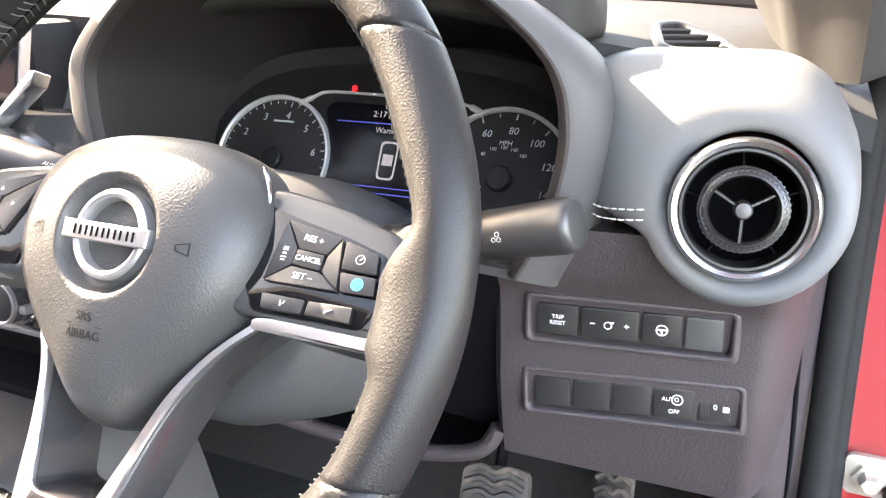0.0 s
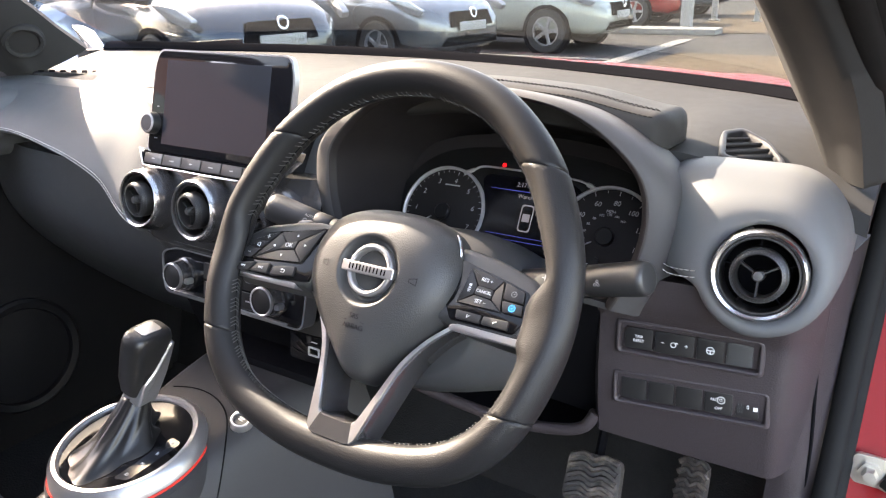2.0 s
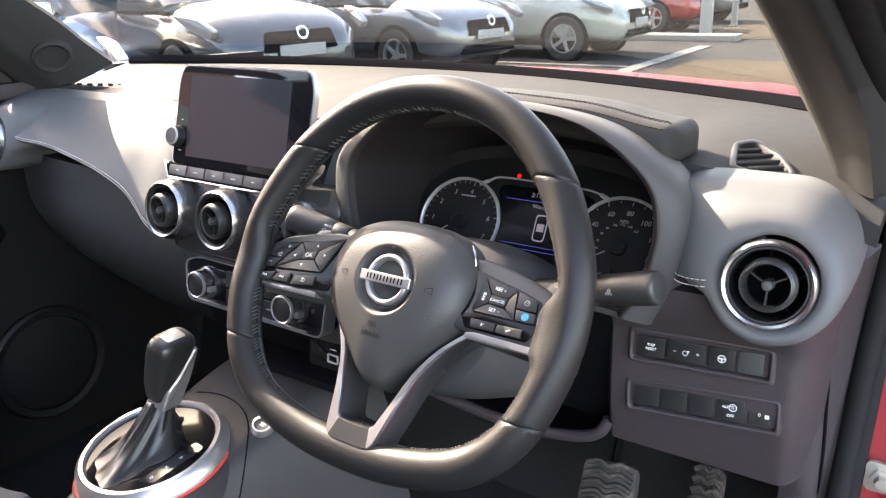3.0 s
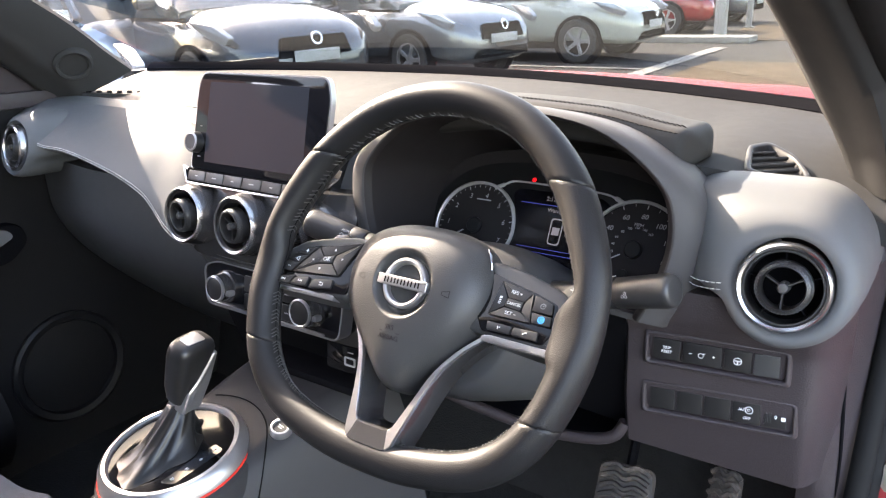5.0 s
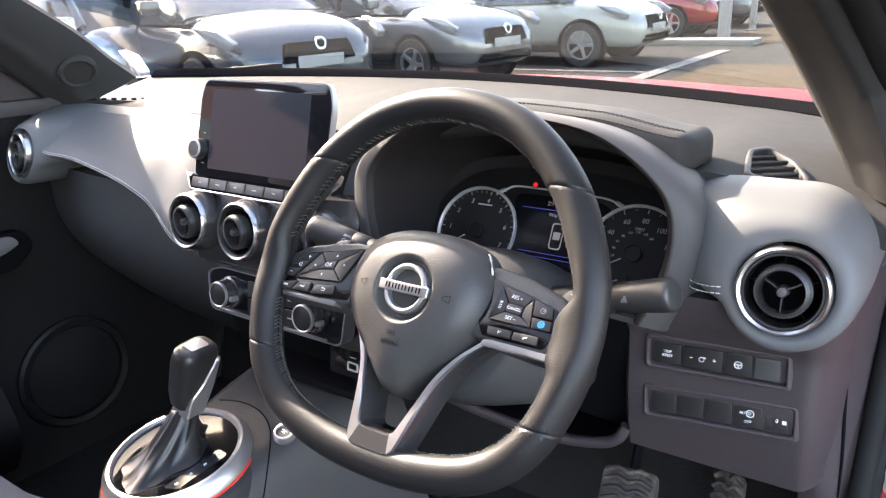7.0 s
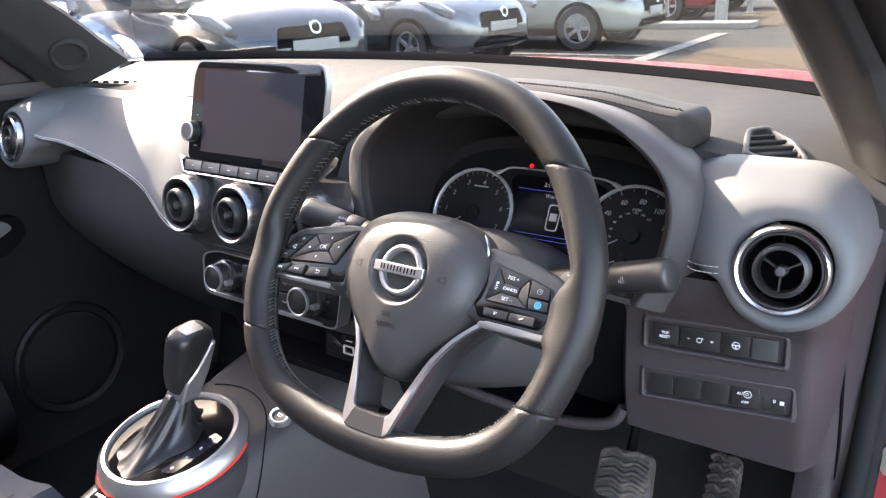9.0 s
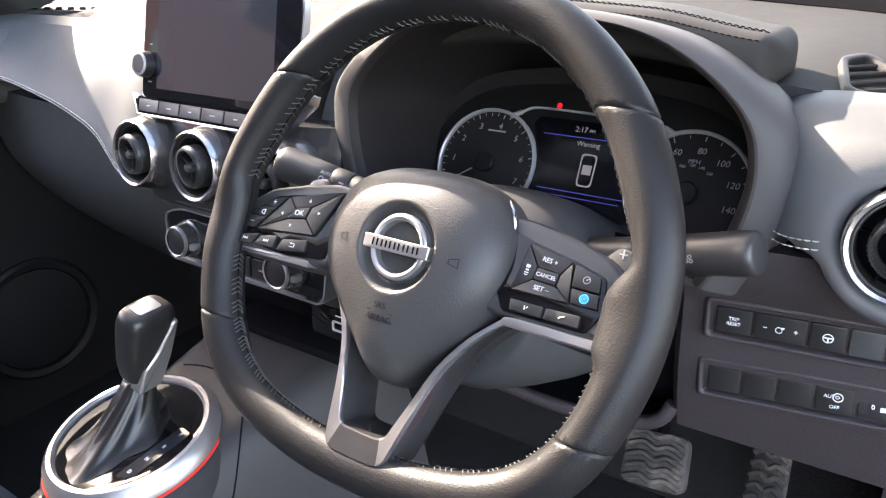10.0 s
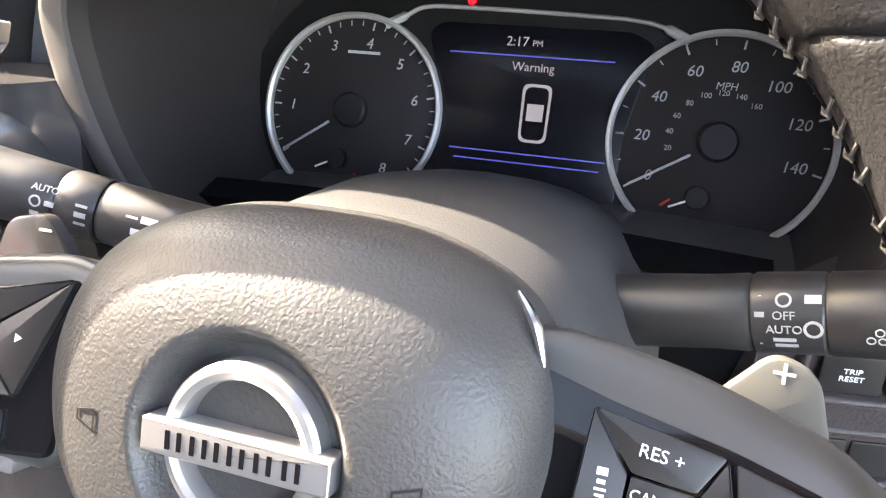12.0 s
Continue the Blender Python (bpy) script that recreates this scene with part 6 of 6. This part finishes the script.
M_PLATE = material("plate_white", (0.3, 0.3, 0.29), 0.5)

ground = solid("ground", moved(sheet(lambda u, v: (lerp(-600, 600, u), lerp(-600, 600, v), 0), 6, 6), OUT), M_ASPHALT, "worn grey asphalt forecourt under the parked cars", "ground", "structure")
solid("pavement_1", moved(box(26, 9, 0.012, (9.3, 19.5, 0.006)), OUT), M_PAVING, "tan paved apron beyond the parking bays", "pavement", "structure")
solid("pavement_2", moved(box(9.6, 4.2, 0.012, (2.3, 9.3, 0.006)), OUT), M_PAVING, "tan paved strip beside the parking bays", "pavement", "structure")
for k, (x, y, w, l) in enumerate(((-2.95, 11.4, 0.22, 4.2), (-4.6, 10.2, 3.0, 0.12), (-4.6, 7.2, 3.0, 0.12))):
    solid("road_marking", moved(box(w, l, 0.006, (x, y, 0.012)), OUT), M_LINE, "worn white painted bay marking on the asphalt", "road marking", "structure")
solid("kerb_1", moved(box(2.6, 0.6, 0.11, (-4.0, 14.7, 0.055), 0.02), OUT), M_KERB, "pale concrete kerb at the end of the bays", "kerb", "structure")


def car_paint(name, color, metal=0.3):
    return material(name, color, 0.25, metal=metal, coat=1.0, vary=0.04, vary_scale=1.0, rough_vary=0.05)


def hull(stations):
    """Lower body: at each x a half-width, a sill height, a shoulder height and a crown."""
    rings = []
    for x, w, z0, z1, crown in stations:
        ring = []
        for k in range(28):
            a = 2 * math.pi * k / 28
            c, s = math.cos(a), math.sin(a)
            yy = w * math.copysign(abs(c) ** 0.35, c)
            zz = (z0 + z1) / 2 + (z1 - z0) / 2 * math.copysign(abs(s) ** 0.45, s) + (crown * (1 - (yy / w) ** 2) if s > 0 else 0)
            ring.append((x, yy, zz))
        rings.append(ring)
    return loft(rings)


def road_wheel(parent, x, y, r, side, spokes):
    m = shift(x, y, r) @ pose(0, 0, 0, 90 if side < 0 else -90, 0, 0)
    wh = part("wheel", lathe([(r * 0.66, -0.10), (r * 0.9, -0.11), (r, -0.08), (r, 0.08), (r * 0.93, 0.105), (r * 0.66, 0.10), (r * 0.64, 0.06), (r * 0.64, -0.1)], 40, m), M_TYRE, parent, "black tyre on an alloy wheel")
    bits = [lathe([(r * 0.60, 0.06), (r * 0.60, 0.098), (r * 0.66, 0.10), (r * 0.66, 0.06)], 40, m), lathe([(0, 0.085), (r * 0.16, 0.085), (r * 0.18, 0.05)], 20, m)]
    for k in range(spokes):
        a = 2 * math.pi * k / spokes
        bits.append(box(r * 0.52, r * 0.16, 0.025, (r * 0.36, 0, 0.075), 0.006, 1, m @ Matrix.Rotation(a, 4, "Z")))
    part("rim", join(*bits), M_ALLOY, wh, "spoked alloy rim")
    part("brake_drum", lathe([(0, 0.02), (r * 0.6, 0.02), (r * 0.6, -0.08)], 24, m), M_BLACK, wh)


def parked_car(at, paint, label, L=4.45, W=0.88, H=1.54, belt=0.96, nose=0.88, r=0.325, tall=0.0, turn=0.0):
    ob = thing("parked_car", OUT @ shift(*at) @ Matrix.Rotation(radians(turn), 4, "Z"), label, "car", "parked cars")
    f, b = 0.0, -L
    st = [(b, W * 0.80, 0.42, 0.86, 0.03), (b + 0.10, W * 0.93, 0.34, 0.98, 0.03), (b + 0.55, W * 0.99, 0.27, belt + 0.04, 0.02), (b + 1.6, W, 0.24, belt + 0.01, 0.02), (-1.75, W, 0.24, belt - 0.01, 0.02), (-1.25, W * 0.995, 0.25, belt - 0.01, 0.05),
          (-0.85, W * 0.985, 0.26, nose + 0.02, 0.07), (-0.45, W * 0.95, 0.25, nose - 0.05, 0.07), (-0.18, W * 0.86, 0.25, nose - 0.14, 0.05), (-0.04, W * 0.70, 0.30, nose - 0.26, 0.03), (0.0, W * 0.60, 0.36, nose - 0.34, 0.01)]
    body = part("body", hull(st), paint, ob, "glossy painted body", angle=50)
    gh = []
    for x, w, z1 in ((b + 0.22, 0.70, belt + 0.02), (b + 0.55, 0.80, H - 0.10), (b + 1.0, 0.80, H - 0.01), (b + 1.9, 0.81, H), (-1.95, 0.80, H - 0.05), (-1.55, 0.80, H - 0.24), (-1.05, 0.80, belt + 0.02)):
        ring = []
        for k in range(20):
            a = 2 * math.pi * k / 20
            c, s = math.cos(a), math.sin(a)
            zz = belt - 0.06 if s < 0 else belt - 0.06 + (z1 - belt + 0.06) * abs(s) ** 0.4
            hgt = max(0.0, (zz - belt) / 0.6)
            ring.append((x, W * w * 1.17 * math.copysign(abs(c) ** 0.4, c) * (1 - 0.16 * hgt), zz))
        gh.append(ring)
    part("glasshouse", loft(gh), M_CARGLASS, ob, "dark tinted windows", angle=50)
    rf = sheet(lambda u, v: (lerp(b + 0.60, -1.90, u), lerp(-1, 1, v) * W * 0.72, H + 0.012 - 0.05 * (2 * v - 1) ** 4 - 0.10 * max(0, u - 0.8) - 0.12 * max(0, 0.2 - u)), 12, 8, 0.03, (0, 0, -1))
    part("roof", rf, paint, ob)
    for s in (-1, 1):
        part("pillar", tube([(-1.15, s * W * 0.88, belt + 0.0), (-1.6, s * W * 0.82, H - 0.24), (-1.95, s * W * 0.76, H - 0.05)], 0.03, 8), paint, ob)
        part("pillar", tube([(b + 0.25, s * W * 0.80, belt + 0.02), (b + 0.6, s * W * 0.76, H - 0.10)], 0.06, 8), paint, ob)
        part("pillar", tube([(b + 2.0, s * W * 0.93, belt), (b + 1.95, s * W * 0.80, H - 0.02)], 0.035, 8), M_BLACK, ob)
        mr = part("mirror", moved(box(0.16, 0.20, 0.15, (0, 0, 0), 0.04, 3), shift(-1.45, s * (W + 0.11), belt + 0.10)), paint, ob, "door mirror")
        hl = [(-0.62, nose - 0.02), (-0.30, nose - 0.06), (-0.10, nose - 0.17), (-0.16, nose - 0.24), (-0.40, nose - 0.16)]
        part("headlamp", prism(rounded([(x, z) for x, z in (hl if s < 0 else hl)], 0.03), -0.06, 0.012, 0.008, m=shift(0, s * W * 0.90, 0) @ pose(0, 0, 0, 90, 0, -s * 16)), M_LAMP, ob, "clear headlamp")
        for x in (-0.86, b + 0.80):
            part("wheel_arch", lathe([(r * 1.17, -0.12), (r * 1.17, 0.006), (r * 1.02, 0.004), (r * 0.9, -0.1)], 40, shift(x, s * (W * 0.995), r) @ pose(0, 0, 0, 90 if s < 0 else -90, 0, 0)), M_BLACK, ob)
            road_wheel(ob, x, s * (W - 0.095), r, s, 5)
        part("sill", box(L - 2.4, 0.05, 0.10, ((-0.86 + b + 0.80) / 2, s * (W - 0.02), 0.27), 0.02), M_BLACK, ob)
        part("fog_lamp", box(0.06, 0.18, 0.05, (-0.17, s * W * 0.68, 0.44), 0.015), M_LAMP, ob)
    part("grille", prism(rounded([(-0.42, -0.09), (0.42, -0.09), (0.36, 0.10), (-0.36, 0.10)], 0.03), -0.10, 0.03, 0.01, m=shift(-0.02, 0, nose - 0.30) @ pose(0, 0, 0, 78, 0, 90)), M_BLACK, ob, "dark grille")
    part("intake", prism(rounded([(-0.55, -0.07), (0.55, -0.07), (0.50, 0.05), (-0.50, 0.05)], 0.03), -0.10, 0.02, 0.01, m=shift(-0.02, 0, 0.40) @ pose(0, 0, 0, 90, 0, 90)), M_BLACK, ob)
    part("number_plate", box(0.015, 0.52, 0.11, (0.03, 0, nose - 0.38), 0.004), M_PLATE, ob, "pale number plate")
    part("badge", lathe([(0.045, 0), (0.045, 0.012), (0.065, 0.012), (0.065, 0)], 24, shift(0.03, 0, nose - 0.22) @ pose(0, 0, 0, 78, 0, 90)), M_CHROME, ob)
    return ob


P_NAVY = car_paint("dark_blue_paint", (0.03, 0.04, 0.055), 0.5)
P_GREY = car_paint("steel_grey_paint", (0.13, 0.145, 0.16), 0.6)
P_WHITE = car_paint("pearl_white_paint", (0.28, 0.295, 0.26), 0.05)
P_CRIMSON = car_paint("crimson_paint", (0.25, 0.006, 0.008), 0.2)
P_BLACK = car_paint("black_paint", (0.02, 0.02, 0.022), 0.3)
parked_car((-4.55, 5.4, 0), P_NAVY, "dark blue parked suv with a silver-edged bonnet", L=4.5, W=0.90, H=1.66, belt=1.08, nose=1.02, r=0.36, turn=-12)
parked_car((-4.35, 8.6, 0), P_GREY, "steel grey parked hatchback", L=4.3, W=0.87, H=1.50, belt=1.0, nose=0.94, turn=-8)
parked_car((-3.45, 11.6, 0), P_WHITE, "pearl white parked hatchback with grey alloys", L=4.45, W=0.88, H=1.55, belt=1.0, nose=0.92)
parked_car((-3.9, 16.8, 0), P_CRIMSON, "crimson red parked hatchback", L=4.3, W=0.88, H=1.55, belt=1.0, nose=0.92)
parked_car((-3.9, 20.0, 0), P_GREY, "grey parked hatchback in the far row", L=4.3, W=0.88, H=1.52, belt=0.98, nose=0.9)
parked_car((1.2, 27.0, 0), P_BLACK, "black parked car across the forecourt", L=4.4, W=0.88, H=1.52, belt=0.98, nose=0.9)
P_SILVER = car_paint("silver_paint", (0.30, 0.305, 0.30), 0.4)
parked_car((-4.6, 2.75, 0), P_SILVER, "silver parked hatchback with pale mirrors", L=4.3, W=0.87, H=1.50, belt=0.98, nose=0.9)
# a second row beyond the first
for k, (x, y, paint, label) in enumerate(((-11.2, 5.2, P_GREY, "grey parked car in the second row"), (-11.0, 8.0, P_NAVY, "dark blue parked car in the second row"), (-11.4, 10.8, P_SILVER, "silver parked car in the second row"), (-11.1, 13.6, P_BLACK, "black parked car in the second row"), (-11.3, 16.6, P_WHITE, "pearl white parked car in the second row"))):
    parked_car((x, y, 0), paint, label, L=4.4, W=0.88, H=1.56, belt=1.0, nose=0.93, turn=180)


def post(at, w, h, label):
    ob = thing("post", OUT @ shift(*at), label, "post", "white posts on the forecourt")
    part("shaft", box(w, w, h, (0, 0, h / 2), 0.01), M_PLATE, ob)
    part("foot", box(w * 1.9, w * 1.9, 0.04, (0, 0, 0.02), 0.008), M_KERB, ob)
    return ob


post((-3.55, 15.6, 0), 0.20, 3.0, "square white painted steel post")
post((-3.65, 18.2, 0), 0.12, 3.0, "slim white painted steel post")
post((-2.7, 18.0, 0), 0.10, 3.0, "slim white painted steel post")

wall_b = thing("building", OUT, "low red-brown brick showroom beside the forecourt", "building", kind="structure")
part("wall", box(0.4, 34, 6.5, (-15, -18, 3.25)), M_BRICK, wall_b, "red-brown brick wall")
part("roof_edge", box(0.7, 34.4, 0.35, (-15, -18, 6.67), 0.04), M_KERB, wall_b, "pale roof edge")
for k in range(6):
    part("window", box(0.06, 1.8, 2.2, (-14.79, -32 + 5.2 * k, 2.2)), M_CARGLASS, wall_b, "dark window")

# far edge of the site
M_HEDGE = material("dark_hedge", (0.035, 0.045, 0.02), 0.9, vary=0.5, vary_scale=2, grain=1.0, grain_size=0.1)


def hedge_fn(u, v):
    x = lerp(-150, 60, u)
    n = noise.noise((x * 0.6, v * 4, 1.0))
    return (x, 44 + 0.8 * n - 1.0 * v, 2.6 * v * (1 + 0.15 * noise.noise((x * 0.25, 0, 0))))


tagged(solid("backdrop", moved(sheet(hedge_fn, 240, 10, 1.5, (0, 1, 0)), OUT), M_HEDGE, "dark hedge along the far edge of the site", "hedge", "structure"), kind="structure")

# ---------------------------------------------------------------- the car's own bonnet
def bonnet_fn(u, v):
    x = lerp(-0.78, 0.78, u)
    y = lerp(dash_front(min(0.7, abs(x))) + 0.06, 2.15 - 0.25 * (x / 0.78) ** 2, v)
    d = (y - 1.25) / 0.9
    z = 1.081 + base_drop(x) + 0.010 * math.sin(min(1.0, max(0.0, d * 2.2)) * math.pi * 0.5) - 0.16 * max(0.0, d - 0.2) ** 2 - 0.045 * (x / 0.78) ** 2 - 0.02 * (x / 0.78) ** 6 + 0.008 * math.exp(-((abs(x) - 0.42) / 0.06) ** 2)
    return (x, y, z)


part("bonnet", sheet(bonnet_fn, 50, 30, 0.02, (0, 0, -1)), M_RED, body, "glossy red bonnet beyond the windscreen")
part("cowl", sheet(lambda u, v: (lerp(-0.72, 0.72, u), lerp(dash_front(lerp(-0.7, 0.7, u)) + 0.01, dash_front(lerp(-0.7, 0.7, u)) + 0.09, v), 1.088 - 0.012 * (2 * u - 1)), 30, 3, 0.02, (0, 0, -1)), M_BLACK, body, "black scuttle panel")
